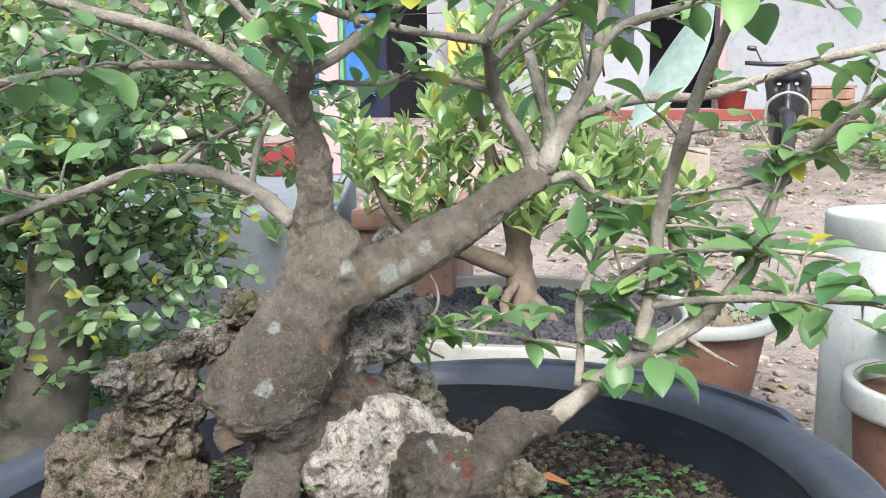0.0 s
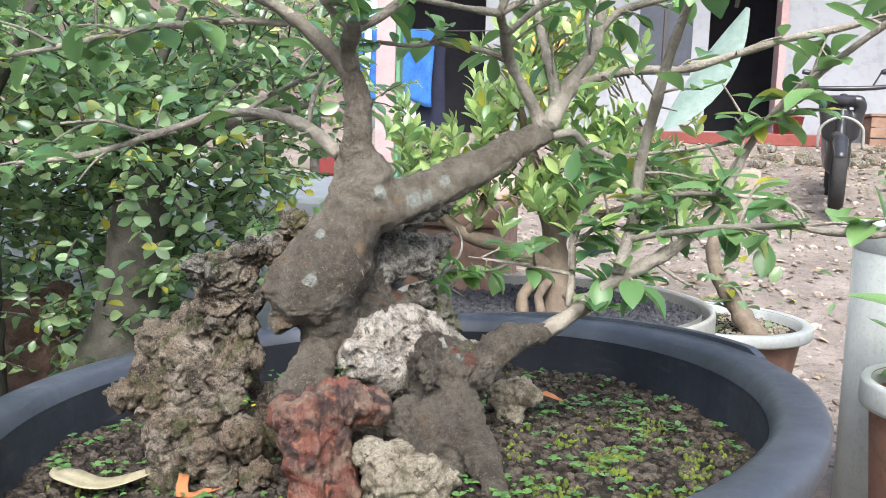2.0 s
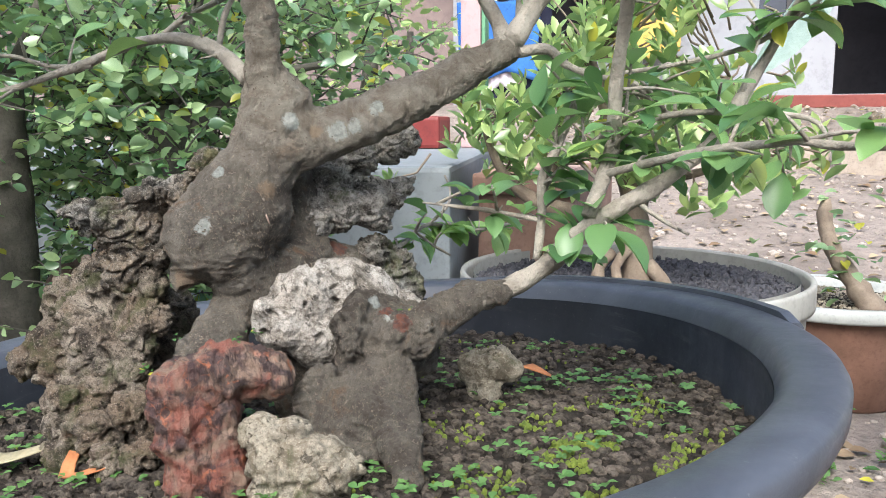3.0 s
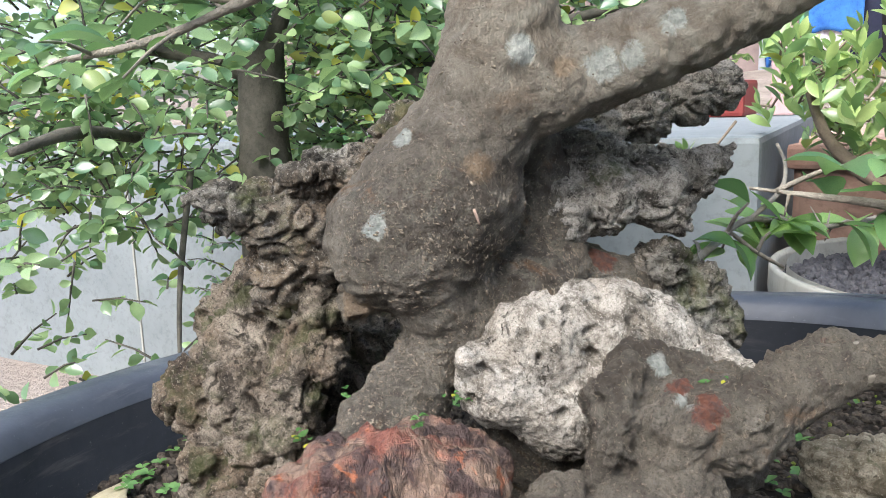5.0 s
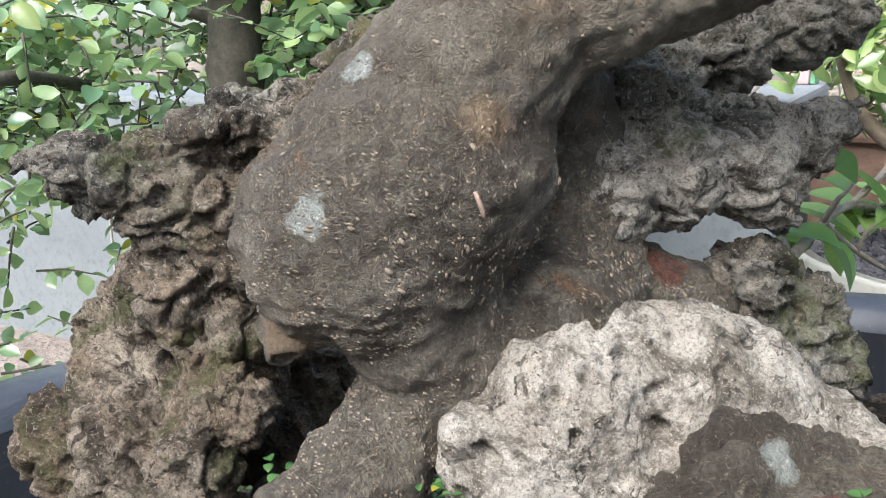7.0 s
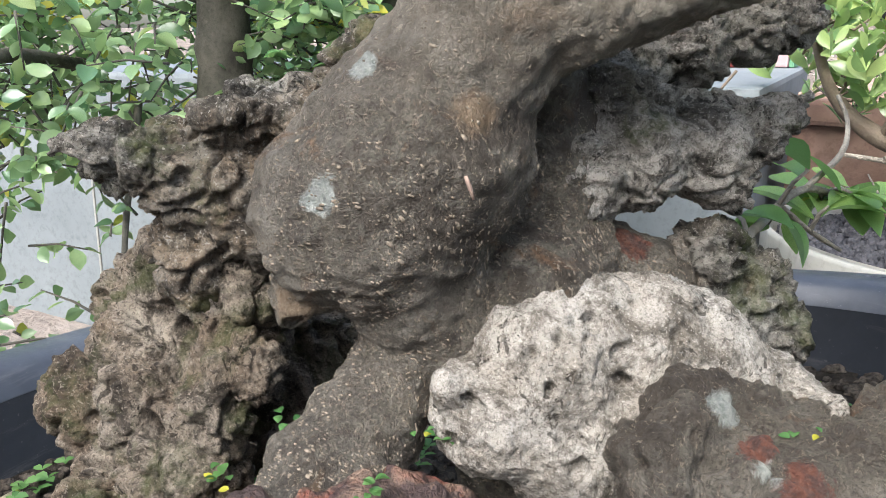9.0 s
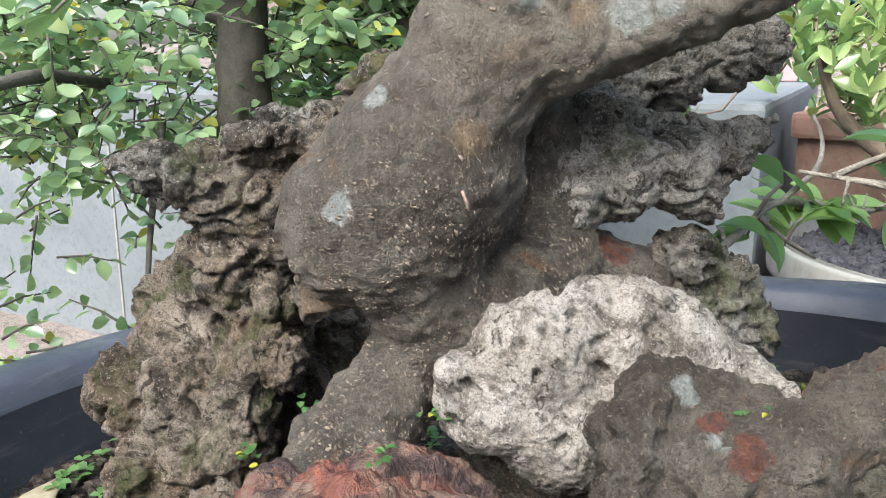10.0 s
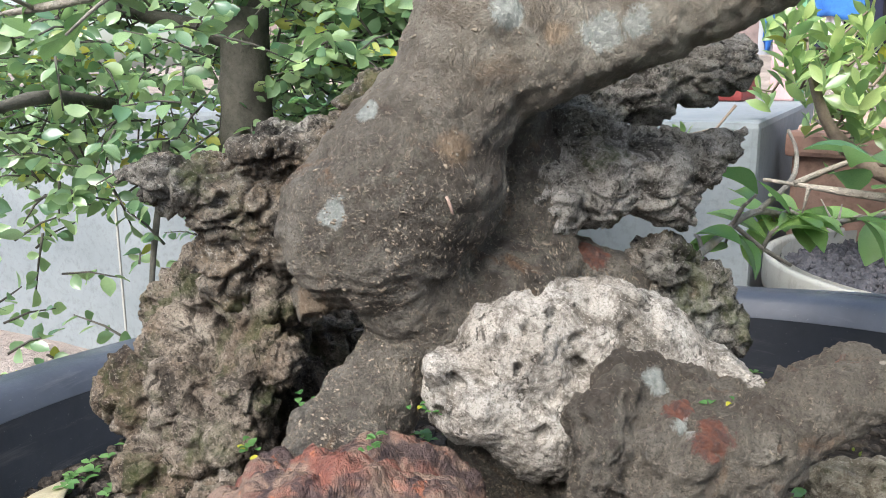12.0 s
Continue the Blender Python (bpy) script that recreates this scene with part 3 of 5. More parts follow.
trunk_run([(-0.0366, -0.0419, 0.4306, 0.0238), (-0.0322, -0.0364, 0.4194, 0.0210), (-0.0293, -0.0317, 0.4096, 0.0190)])
trunk_run([(-0.0506, -0.0501, 0.4249, 0.0140), (-0.0592, -0.0533, 0.4136, 0.0075)])
trunk_run([(-0.0083, -0.0246, 0.4977, 0.0208), (-0.0090, -0.0270, 0.5070, 0.0190), (-0.0140, -0.0330, 0.5220, 0.0125), (-0.0130, -0.0380, 0.5360, 0.0098), (-0.0105, -0.0399, 0.5554, 0.0088), (-0.0167, -0.0437, 0.5744, 0.0079), (-0.0144, -0.0570, 0.5882, 0.0058), (-0.0073, -0.0704, 0.5964, 0.0047)])
trunk_run([(-0.0036, -0.0195, 0.4890, 0.0194), (0.0125, -0.0102, 0.4926, 0.0163), (0.0306, 0.0005, 0.5000, 0.0146), (0.0565, 0.0202, 0.5145, 0.0132), (0.0805, 0.0378, 0.5298, 0.0125), (0.1003, 0.0462, 0.5394, 0.0100)])
trunk_run([(-0.0236, -0.0022, 0.4663, 0.0176), (-0.0213, 0.0015, 0.4541, 0.0185), (-0.0173, 0.0009, 0.4354, 0.0185), (-0.0119, 0.0015, 0.4225, 0.0170)])
trunk_run([(-0.0190, -0.0298, 0.5124, 0.0118), (-0.0035, -0.0287, 0.5100, 0.0088)])
trunk_run([(-0.0278, -0.0214, 0.4538, 0.0161), (-0.0241, -0.0109, 0.4345, 0.0158), (-0.0180, 0.0060, 0.4229, 0.0145), (-0.0064, 0.0193, 0.4159, 0.0134), (0.0068, 0.0280, 0.4111, 0.0122)])
trunk_run([(-0.0308, -0.0204, 0.4661, 0.0205), (-0.0307, -0.0250, 0.4486, 0.0200), (-0.0309, -0.0249, 0.4303, 0.0196), (-0.0288, -0.0202, 0.4128, 0.0176)])
trunk_run([(-0.0325, -0.0319, 0.4081, 0.0185), (-0.0354, -0.0428, 0.3944, 0.0125), (-0.0361, -0.0534, 0.3828, 0.0160), (-0.0366, -0.0634, 0.3727, 0.0185), (-0.0362, -0.0725, 0.3632, 0.0195), (-0.0303, -0.0798, 0.3514, 0.0175)])
trunk_run([(-0.0108, -0.0139, 0.4143, 0.0200), (-0.0163, -0.0046, 0.3875, 0.0200), (-0.0166, -0.0036, 0.3581, 0.0200), (-0.0089, -0.0040, 0.3349, 0.0200), (0.0071, -0.0048, 0.3344, 0.0180), (0.0296, -0.0149, 0.3529, 0.0170)])
trunk_run([(0.0355, -0.0322, 0.3868, 0.0125), (0.0376, -0.0247, 0.3948, 0.0105), (0.0421, -0.0197, 0.3959, 0.0105), (0.0504, -0.0096, 0.3861, 0.0175), (0.0419, -0.0209, 0.3775, 0.0150), (0.0502, -0.0112, 0.3708, 0.0165), (0.0370, -0.0244, 0.3686, 0.0140), (0.0574, -0.0021, 0.3656, 0.0160), (0.0475, -0.0158, 0.3612, 0.0180), (0.0566, -0.0016, 0.3742, 0.0150)])
trunk_run([(0.0449, -0.0305, 0.3848, 0.0155), (0.0611, -0.0475, 0.3597, 0.0149), (0.0816, -0.0837, 0.3434, 0.0108), (0.0888, -0.0941, 0.3331, 0.0075)])
trunk_run([(0.0276, -0.0599, 0.3599, 0.0136), (0.0395, -0.0697, 0.3465, 0.0154), (0.0505, -0.0839, 0.3335, 0.0117)])
trunk_run([(0.0387, -0.0326, 0.3640, 0.0131), (0.0540, -0.0595, 0.3517, 0.0180), (0.0605, -0.0705, 0.3385, 0.0140)])
trunk_run([(0.0557, -0.0330, 0.3850, 0.0160), (0.0660, -0.0220, 0.3845, 0.0150), (0.0745, -0.0100, 0.3900, 0.0130), (0.0845, -0.0010, 0.3965, 0.0105), (0.0944, 0.0061, 0.4010, 0.0085), (0.1067, 0.0078, 0.4038, 0.0072)])
trunk_run([(0.0742, 0.0110, 0.3912, 0.0090), (0.0822, 0.0194, 0.3999, 0.0075), (0.0872, 0.0236, 0.4015, 0.0056)])
trunk_run([(0.0394, -0.0418, 0.4024, 0.0056), (0.0392, -0.0463, 0.3960, 0.0067), (0.0407, -0.0474, 0.3874, 0.0070), (0.0418, -0.0481, 0.3817, 0.0073)])
bough("low_limb", [(0.0944, 0.0061, 0.4012, 0.0064), (0.1067, 0.0078, 0.4038, 0.0064), (0.1297, 0.0200, 0.4173, 0.0056), (0.1513, 0.0098, 0.4395, 0.0049), (0.1723, 0.0037, 0.4543, 0.0045), (0.1912, 0.0091, 0.4659, 0.0043), (0.2113, 0.0213, 0.4816, 0.0038), (0.2226, 0.0291, 0.4947, 0.0036), (0.2328, 0.0477, 0.5139, 0.0034), (0.2440, 0.0612, 0.5329, 0.0032), (0.2520, 0.0538, 0.5483, 0.0031), (0.2637, 0.0322, 0.5689, 0.0030), (0.2784, 0.0104, 0.5859, 0.0026), (0.2994, -0.0102, 0.6059, 0.0022), (0.3235, -0.0254, 0.6272, 0.0016)])
bough("low_limb", [(0.1564, 0.0013, 0.4491, 0.0043), (0.1622, 0.0144, 0.4691, 0.0041), (0.1663, 0.0201, 0.4877, 0.0041), (0.1676, 0.0159, 0.5201, 0.0038), (0.1734, 0.0004, 0.5556, 0.0036), (0.1788, -0.0205, 0.5882, 0.0032), (0.1861, -0.0416, 0.6174, 0.0028), (0.1918, -0.0585, 0.6411, 0.0024), (0.1976, -0.0656, 0.6617, 0.0022), (0.2029, -0.0725, 0.6839, 0.0017)])
bough("low_limb", [(0.1253, 0.0210, 0.4212, 0.0025), (0.1267, 0.0259, 0.4451, 0.0025), (0.1260, 0.0304, 0.4662, 0.0028), (0.1324, 0.0381, 0.4834, 0.0029), (0.1396, 0.0465, 0.5047, 0.0023), (0.1448, 0.0492, 0.5231, 0.0012)])
bough("low_limb", [(0.1272, 0.0301, 0.4626, 0.0017), (0.1463, 0.0293, 0.4818, 0.0017), (0.1670, 0.0281, 0.4953, 0.0017), (0.1839, 0.0254, 0.4997, 0.0017), (0.2030, 0.0178, 0.5031, 0.0016), (0.2315, 0.0108, 0.5032, 0.0016), (0.2620, 0.0037, 0.5000, 0.0013), (0.2704, -0.0068, 0.4888, 0.0008)])
bough("low_limb", [(0.1628, 0.0147, 0.4708, 0.0025), (0.1873, -0.0020, 0.4780, 0.0021), (0.2136, -0.0287, 0.4851, 0.0020), (0.2359, -0.0461, 0.4886, 0.0019), (0.2510, -0.0615, 0.4903, 0.0018), (0.2661, -0.0731, 0.4890, 0.0018), (0.2845, -0.0862, 0.4898, 0.0015), (0.3060, -0.0932, 0.4962, 0.0010)])
bough("low_limb", [(0.1825, 0.0050, 0.4561, 0.0016), (0.1954, 0.0004, 0.4480, 0.0011), (0.2080, -0.0040, 0.4421, 0.0008)])
bough("low_limb", [(0.1264, 0.0257, 0.4433, 0.0014), (0.0930, 0.0296, 0.4478, 0.0014), (0.0744, 0.0328, 0.4490, 0.0012), (0.0517, 0.0355, 0.4506, 0.0006)])
bough("limb", [(0.1003, 0.0442, 0.5395, 0.0055), (0.0963, 0.0474, 0.5541, 0.0047), (0.0851, 0.0435, 0.5743, 0.0041), (0.0759, 0.0393, 0.5905, 0.0038), (0.0736, 0.0157, 0.6072, 0.0033), (0.0735, -0.0085, 0.6173, 0.0029), (0.0815, -0.0102, 0.6380, 0.0024), (0.0750, -0.0140, 0.6549, 0.0021), (0.0640, -0.0186, 0.6698, 0.0019), (0.0531, -0.0228, 0.6876, 0.0014)])
bough("limb", [(0.0719, -0.0088, 0.6156, 0.0027), (0.0534, -0.0209, 0.6164, 0.0021), (0.0302, -0.0384, 0.6187, 0.0021), (0.0076, -0.0504, 0.6238, 0.0020), (-0.0093, -0.0569, 0.6280, 0.0018), (-0.0407, -0.0649, 0.6322, 0.0018), (-0.0807, -0.0791, 0.6345, 0.0015), (-0.1228, -0.0940, 0.6334, 0.0013), (-0.1489, -0.1066, 0.6374, 0.0008)])
bough("limb", [(0.0735, -0.0087, 0.6156, 0.0027), (0.0929, -0.0050, 0.6288, 0.0022), (0.1057, -0.0070, 0.6430, 0.0022), (0.1182, -0.0089, 0.6584, 0.0019), (0.1272, -0.0112, 0.6734, 0.0017), (0.1345, -0.0134, 0.6912, 0.0012)])
bough("limb", [(0.0754, 0.0157, 0.6055, 0.0026), (0.0940, 0.0198, 0.6228, 0.0023), (0.1245, 0.0259, 0.6471, 0.0020), (0.1444, 0.0254, 0.6670, 0.0018), (0.1605, 0.0244, 0.6864, 0.0013)])
bough("limb", [(0.0752, 0.0392, 0.5905, 0.0022), (0.0556, 0.0225, 0.5961, 0.0018), (0.0306, -0.0003, 0.5973, 0.0018), (0.0200, -0.0171, 0.5934, 0.0015), (0.0005, -0.0345, 0.5928, 0.0009)])
bough("limb", [(0.1021, 0.0448, 0.5432, 0.0055), (0.1084, 0.0540, 0.5558, 0.0050), (0.1070, 0.0581, 0.5743, 0.0044), (0.1009, 0.0681, 0.5969, 0.0039), (0.0945, 0.0803, 0.6203, 0.0032), (0.0879, 0.0930, 0.6484, 0.0026), (0.0813, 0.1001, 0.6727, 0.0021), (0.0786, 0.1082, 0.7014, 0.0015)])
bough("limb", [(0.1039, 0.0452, 0.5450, 0.0066), (0.1182, 0.0623, 0.5743, 0.0061), (0.1293, 0.0708, 0.5933, 0.0051), (0.1368, 0.0790, 0.6125, 0.0046), (0.1393, 0.0870, 0.6360, 0.0037), (0.1461, 0.0961, 0.6637, 0.0032), (0.1519, 0.1046, 0.6880, 0.0026), (0.1577, 0.1137, 0.7167, 0.0018)])
bough("limb", [(0.1238, 0.0632, 0.5763, 0.0036), (0.1495, 0.0620, 0.5850, 0.0033), (0.1749, 0.0600, 0.5877, 0.0030), (0.1961, 0.0573, 0.5878, 0.0030), (0.2265, 0.0516, 0.5968, 0.0029), (0.2591, 0.0462, 0.6072, 0.0026), (0.2904, 0.0403, 0.6138, 0.0023), (0.3203, 0.0344, 0.6217, 0.0020), (0.3553, 0.0294, 0.6327, 0.0015)])
bough("limb", [(0.1387, 0.0806, 0.6164, 0.0031), (0.1498, 0.0824, 0.6298, 0.0031), (0.1688, 0.0854, 0.6376, 0.0028), (0.1946, 0.0840, 0.6448, 0.0025), (0.2188, 0.0775, 0.6531, 0.0025), (0.2494, 0.0717, 0.6610, 0.0024), (0.2824, 0.0659, 0.6669, 0.0021), (0.3245, 0.0615, 0.6760, 0.0018), (0.3578, 0.0562, 0.6864, 0.0013)])
bough("limb", [(0.1319, 0.0743, 0.6028, 0.0017), (0.1281, 0.0798, 0.6278, 0.0017), (0.1344, 0.0883, 0.6514, 0.0014), (0.1417, 0.0918, 0.6745, 0.0009)])
bough("limb", [(0.1076, 0.0470, 0.5394, 0.0038), (0.1226, 0.0590, 0.5414, 0.0034), (0.1324, 0.0641, 0.5328, 0.0023), (0.1514, 0.0654, 0.5253, 0.0020), (0.1737, 0.0622, 0.5203, 0.0017), (0.1882, 0.0570, 0.5061, 0.0011), (0.2124, 0.0487, 0.4985, 0.0008)])
bough("limb", [(0.1590, 0.0663, 0.5261, 0.0014), (0.2026, 0.0617, 0.5322, 0.0014), (0.2371, 0.0563, 0.5406, 0.0014), (0.2574, 0.0550, 0.5538, 0.0011), (0.2771, 0.0538, 0.5685, 0.0008)])
bough("limb", [(-0.0167, -0.0437, 0.5744, 0.0058), (-0.0281, -0.0585, 0.5881, 0.0049), (-0.0393, -0.0706, 0.5996, 0.0040), (-0.0512, -0.0790, 0.6078, 0.0035), (-0.0652, -0.0951, 0.6136, 0.0029), (-0.0828, -0.1066, 0.6181, 0.0026), (-0.1046, -0.1235, 0.6243, 0.0023), (-0.1195, -0.1346, 0.6294, 0.0020), (-0.1333, -0.1457, 0.6341, 0.0018), (-0.1581, -0.1577, 0.6420, 0.0012)])
bough("limb", [(-0.0430, -0.0690, 0.5994, 0.0021), (-0.0548, -0.0702, 0.5996, 0.0021), (-0.0785, -0.0728, 0.6003, 0.0021), (-0.1022, -0.0756, 0.5978, 0.0021), (-0.1288, -0.0788, 0.5956, 0.0021), (-0.1553, -0.0824, 0.5901, 0.0019), (-0.1789, -0.0857, 0.5840, 0.0017), (-0.2142, -0.0905, 0.5764, 0.0012)])
bough("limb", [(-0.0073, -0.0704, 0.5964, 0.0031), (0.0043, -0.0633, 0.6029, 0.0029), (0.0214, -0.0578, 0.6165, 0.0026), (0.0401, -0.0612, 0.6307, 0.0024), (0.0579, -0.0627, 0.6446, 0.0023), (0.0753, -0.0639, 0.6611, 0.0021), (0.0923, -0.0652, 0.6771, 0.0014)])
bough("limb", [(-0.0081, -0.0707, 0.5947, 0.0021), (-0.0194, -0.0756, 0.6066, 0.0021), (-0.0337, -0.0851, 0.6256, 0.0020), (-0.0444, -0.0946, 0.6409, 0.0018), (-0.0557, -0.1043, 0.6554, 0.0015), (-0.0636, -0.1134, 0.6716, 0.0011)])
bough("limb", [(-0.0261, -0.0306, 0.5219, 0.0050), (-0.0476, -0.0210, 0.5372, 0.0046), (-0.0714, -0.0125, 0.5457, 0.0038), (-0.0994, -0.0051, 0.5490, 0.0034), (-0.1308, -0.0009, 0.5448, 0.0031), (-0.1564, -0.0028, 0.5357, 0.0029), (-0.1748, -0.0106, 0.5290, 0.0025), (-0.1966, -0.0243, 0.5195, 0.0022), (-0.2174, -0.0374, 0.5138, 0.0019), (-0.2437, -0.0508, 0.5099, 0.0013)])
bough("limb", [(-0.1528, -0.0026, 0.5339, 0.0017), (-0.1784, -0.0104, 0.5342, 0.0014), (-0.1970, -0.0219, 0.5401, 0.0014), (-0.2212, -0.0350, 0.5373, 0.0011)])
bough("limb", [(-0.0994, -0.0049, 0.5501, 0.0020), (-0.0841, 0.0033, 0.5629, 0.0017), (-0.0560, 0.0184, 0.5789, 0.0012), (-0.0469, 0.0253, 0.5861, 0.0006)])
bough("limb", [(-0.0516, -0.0192, 0.5387, 0.0019), (-0.0496, -0.0135, 0.5604, 0.0016), (-0.0447, -0.0063, 0.5738, 0.0011)])
bough("limb", [(-0.0548, -0.0813, 0.6091, 0.0016), (-0.0592, -0.0873, 0.6310, 0.0014), (-0.0625, -0.0954, 0.6518, 0.0011), (-0.0626, -0.1035, 0.6687, 0.0009)])
bough("limb", [(0.0155, -0.0585, 0.6165, 0.0014), (0.0077, -0.0635, 0.6421, 0.0012), (0.0071, -0.0666, 0.6587, 0.0009), (0.0036, -0.0702, 0.6749, 0.0007)])
bough("shoot", [(0.0123, 0.0557, 0.4029, 0.0019), (0.0152, 0.0726, 0.4099, 0.0017), (0.0157, 0.1000, 0.4155, 0.0016), (0.0214, 0.1385, 0.4239, 0.0015), (0.0349, 0.1845, 0.4136, 0.0014), (0.0553, 0.2381, 0.4125, 0.0012), (0.0703, 0.2765, 0.4180, 0.0009)])
bough("shoot", [(0.0214, 0.1385, 0.4239, 0.0012), (0.0290, 0.1603, 0.4360, 0.0013), (0.0282, 0.1693, 0.4480, 0.0010), (0.0225, 0.1740, 0.4579, 0.0008)])
bough("shoot", [(0.0172, 0.1215, 0.4196, 0.0010), (0.0253, 0.1374, 0.4080, 0.0010), (0.0349, 0.1488, 0.3995, 0.0008)])
ROOT_CHAINS = [
    [(-0.0351, -0.0907, 0.3679, 0.0130), (-0.0251, -0.0853, 0.3693, 0.0140), (-0.0153, -0.0777, 0.3699, 0.0140), (-0.0078, -0.0672, 0.3688, 0.0140), (-0.0031, -0.0591, 0.3668, 0.0115)],
    [(0.0100, -0.0861, 0.3757, 0.0130), (-0.0062, -0.1052, 0.3825, 0.0138), (-0.0199, -0.1123, 0.3703, 0.0150), (-0.0179, -0.1133, 0.3481, 0.0157), (-0.0151, -0.1161, 0.3265, 0.0138), (-0.0123, -0.1213, 0.3027, 0.0093)],
    [(-0.0061, -0.1057, 0.3599, 0.0107), (-0.0012, -0.1095, 0.3289, 0.0113), (0.0073, -0.1140, 0.3019, 0.0082)]]
ROCK_SLAB = [(-0.1067, -0.0868, 0.4515, 0.0035), (-0.1045, -0.0790, 0.4500, 0.0075), (-0.1025, -0.0700, 0.4485, 0.0105), (-0.0985, -0.0590, 0.4470, 0.0130), (-0.0920, -0.0479, 0.4405, 0.0176), (-0.0831, -0.0554, 0.4592, 0.0080), (-0.0760, -0.0508, 0.4614, 0.0094), (-0.0672, -0.0422, 0.4590, 0.0110), (-0.0619, -0.0299, 0.4710, 0.0078), (-0.0552, -0.0233, 0.4768, 0.0074), (-0.1037, -0.0455, 0.4250, 0.0165), (-0.0972, -0.0524, 0.4189, 0.0166), (-0.0858, -0.0467, 0.4273, 0.0144), (-0.0976, -0.0601, 0.4396, 0.0113), (-0.0780, -0.0440, 0.4580, 0.0105), (-0.0600, -0.0180, 0.4730, 0.0120)]
ROCK_SLAB += [(-0.0500, -0.0130, 0.4690, 0.0130), (-0.0700, -0.0220, 0.4560, 0.0140)]
# Backmost balls are added to darken the hollow beside the trunk.
ROCK_FOOT = [(-0.1143, -0.0460, 0.4047, 0.0205), (-0.1225, -0.0532, 0.3876, 0.0200), (-0.1004, -0.0437, 0.3980, 0.0218), (-0.1401, -0.0604, 0.3657, 0.0202), (-0.1104, -0.0552, 0.3733, 0.0244), (-0.1618, -0.0618, 0.3598, 0.0130), (-0.1709, -0.0625, 0.3591, 0.0060), (-0.1226, -0.0655, 0.3470, 0.0175), (-0.0940, -0.0639, 0.3612, 0.0185), (-0.0856, -0.0623, 0.3772, 0.0126), (-0.0779, -0.0583, 0.3898, 0.0120), (-0.1235, -0.0740, 0.3327, 0.0150), (-0.1024, -0.0712, 0.3381, 0.0168), (-0.1203, -0.0747, 0.3133, 0.0185), (-0.0925, -0.0702, 0.3236, 0.0168), (-0.1146, 0.0034, 0.3742, 0.0220), (-0.1106, -0.0110, 0.3570, 0.0200), (-0.0881, -0.0273, 0.3423, 0.0160)]
ROCK_FOOT += [(-0.0766, -0.0267, 0.3454, 0.0180), (-0.0679, -0.0303, 0.3314, 0.0220), (-0.0990, -0.0650, 0.3537, 0.0190), (-0.1001, -0.0840, 0.3338, 0.0160), (-0.0728, -0.0814, 0.3446, 0.0150), (-0.1318, -0.0645, 0.3376, 0.0160), (-0.0556, -0.1007, 0.3299, 0.0110), (-0.0780, -0.0964, 0.3225, 0.0120), (-0.0890, -0.0475, 0.4091, 0.0137), (-0.1500, -0.0390, 0.3920, 0.0165), (-0.1540, -0.0420, 0.3740, 0.0140), (-0.1135, -0.0860, 0.3500, 0.0085)]
ROCK_WHITE_BALLS = [(-0.0038, -0.0216, 0.4089, 0.0133), (0.0054, -0.0113, 0.4068, 0.0156), (0.0166, -0.0004, 0.4065, 0.0150), (-0.0076, -0.0308, 0.3991, 0.0128), (-0.0102, -0.0402, 0.3856, 0.0079), (0.0057, -0.0279, 0.3821, 0.0106), (0.0160, -0.0201, 0.3820, 0.0113), (-0.0030, -0.0229, 0.3970, 0.0225), (0.0115, -0.0010, 0.3960, 0.0245), (0.0303, 0.0150, 0.3870, 0.0195), (-0.0079, -0.0339, 0.3886, 0.0180), (0.0063, -0.0204, 0.3793, 0.0210), (0.0427, 0.0214, 0.3849, 0.0140), (0.0524, 0.0180, 0.3871, 0.0070), (0.0600, 0.0080, 0.3900, 0.0060), (-0.0117, -0.0447, 0.3974, 0.0080), (-0.0122, -0.0496, 0.3996, 0.0050), (0.0143, -0.0058, 0.3830, 0.0240), (0.0020, -0.0085, 0.3960, 0.0245), (0.0208, 0.0107, 0.3926, 0.0235), (-0.0007, -0.0225, 0.3867, 0.0220)]
DRIFT_BALLS = [(0.0331, 0.0690, 0.4617, 0.0033), (0.0288, 0.0619, 0.4570, 0.0076), (0.0229, 0.0537, 0.4523, 0.0109), (0.0128, 0.0385, 0.4481, 0.0158), (-0.0007, 0.0228, 0.4468, 0.0174), (-0.0141, 0.0080, 0.4435, 0.0196), (0.0220, 0.0456, 0.4342, 0.0054), (0.0183, 0.0409, 0.4414, 0.0109), (0.0154, 0.0506, 0.4621, 0.0044), (0.0090, 0.0412, 0.4594, 0.0065), (0.0016, 0.0301, 0.4579, 0.0098), (-0.0099, 0.0189, 0.4629, 0.0163), (-0.0169, 0.0155, 0.4704, 0.0142)]
DRIFT_BALLS += [(0.0230, 0.0823, 0.4875, 0.0119), (0.0152, 0.0692, 0.4845, 0.0142), (0.0035, 0.0518, 0.4766, 0.0130), (-0.0095, 0.0341, 0.4709, 0.0130), (0.0075, 0.0707, 0.4977, 0.0109)]
ROCK_BACK = [(0.0268, 0.0509, 0.4063, 0.0140), (0.0357, 0.0542, 0.3934, 0.0110), (0.0188, 0.0379, 0.4190, 0.0120), (0.0244, 0.0439, 0.3865, 0.0160), (0.0187, 0.0355, 0.4001, 0.0140), (0.0292, 0.0399, 0.3675, 0.0180)]
STONE_FRONT = [(0.0160, -0.1022, 0.3512, 0.0110), (0.0304, -0.1056, 0.3423, 0.0190), (0.0486, -0.1064, 0.3381, 0.0180), (0.0635, -0.1027, 0.3406, 0.0070), (0.0298, -0.1030, 0.3266, 0.0200)]
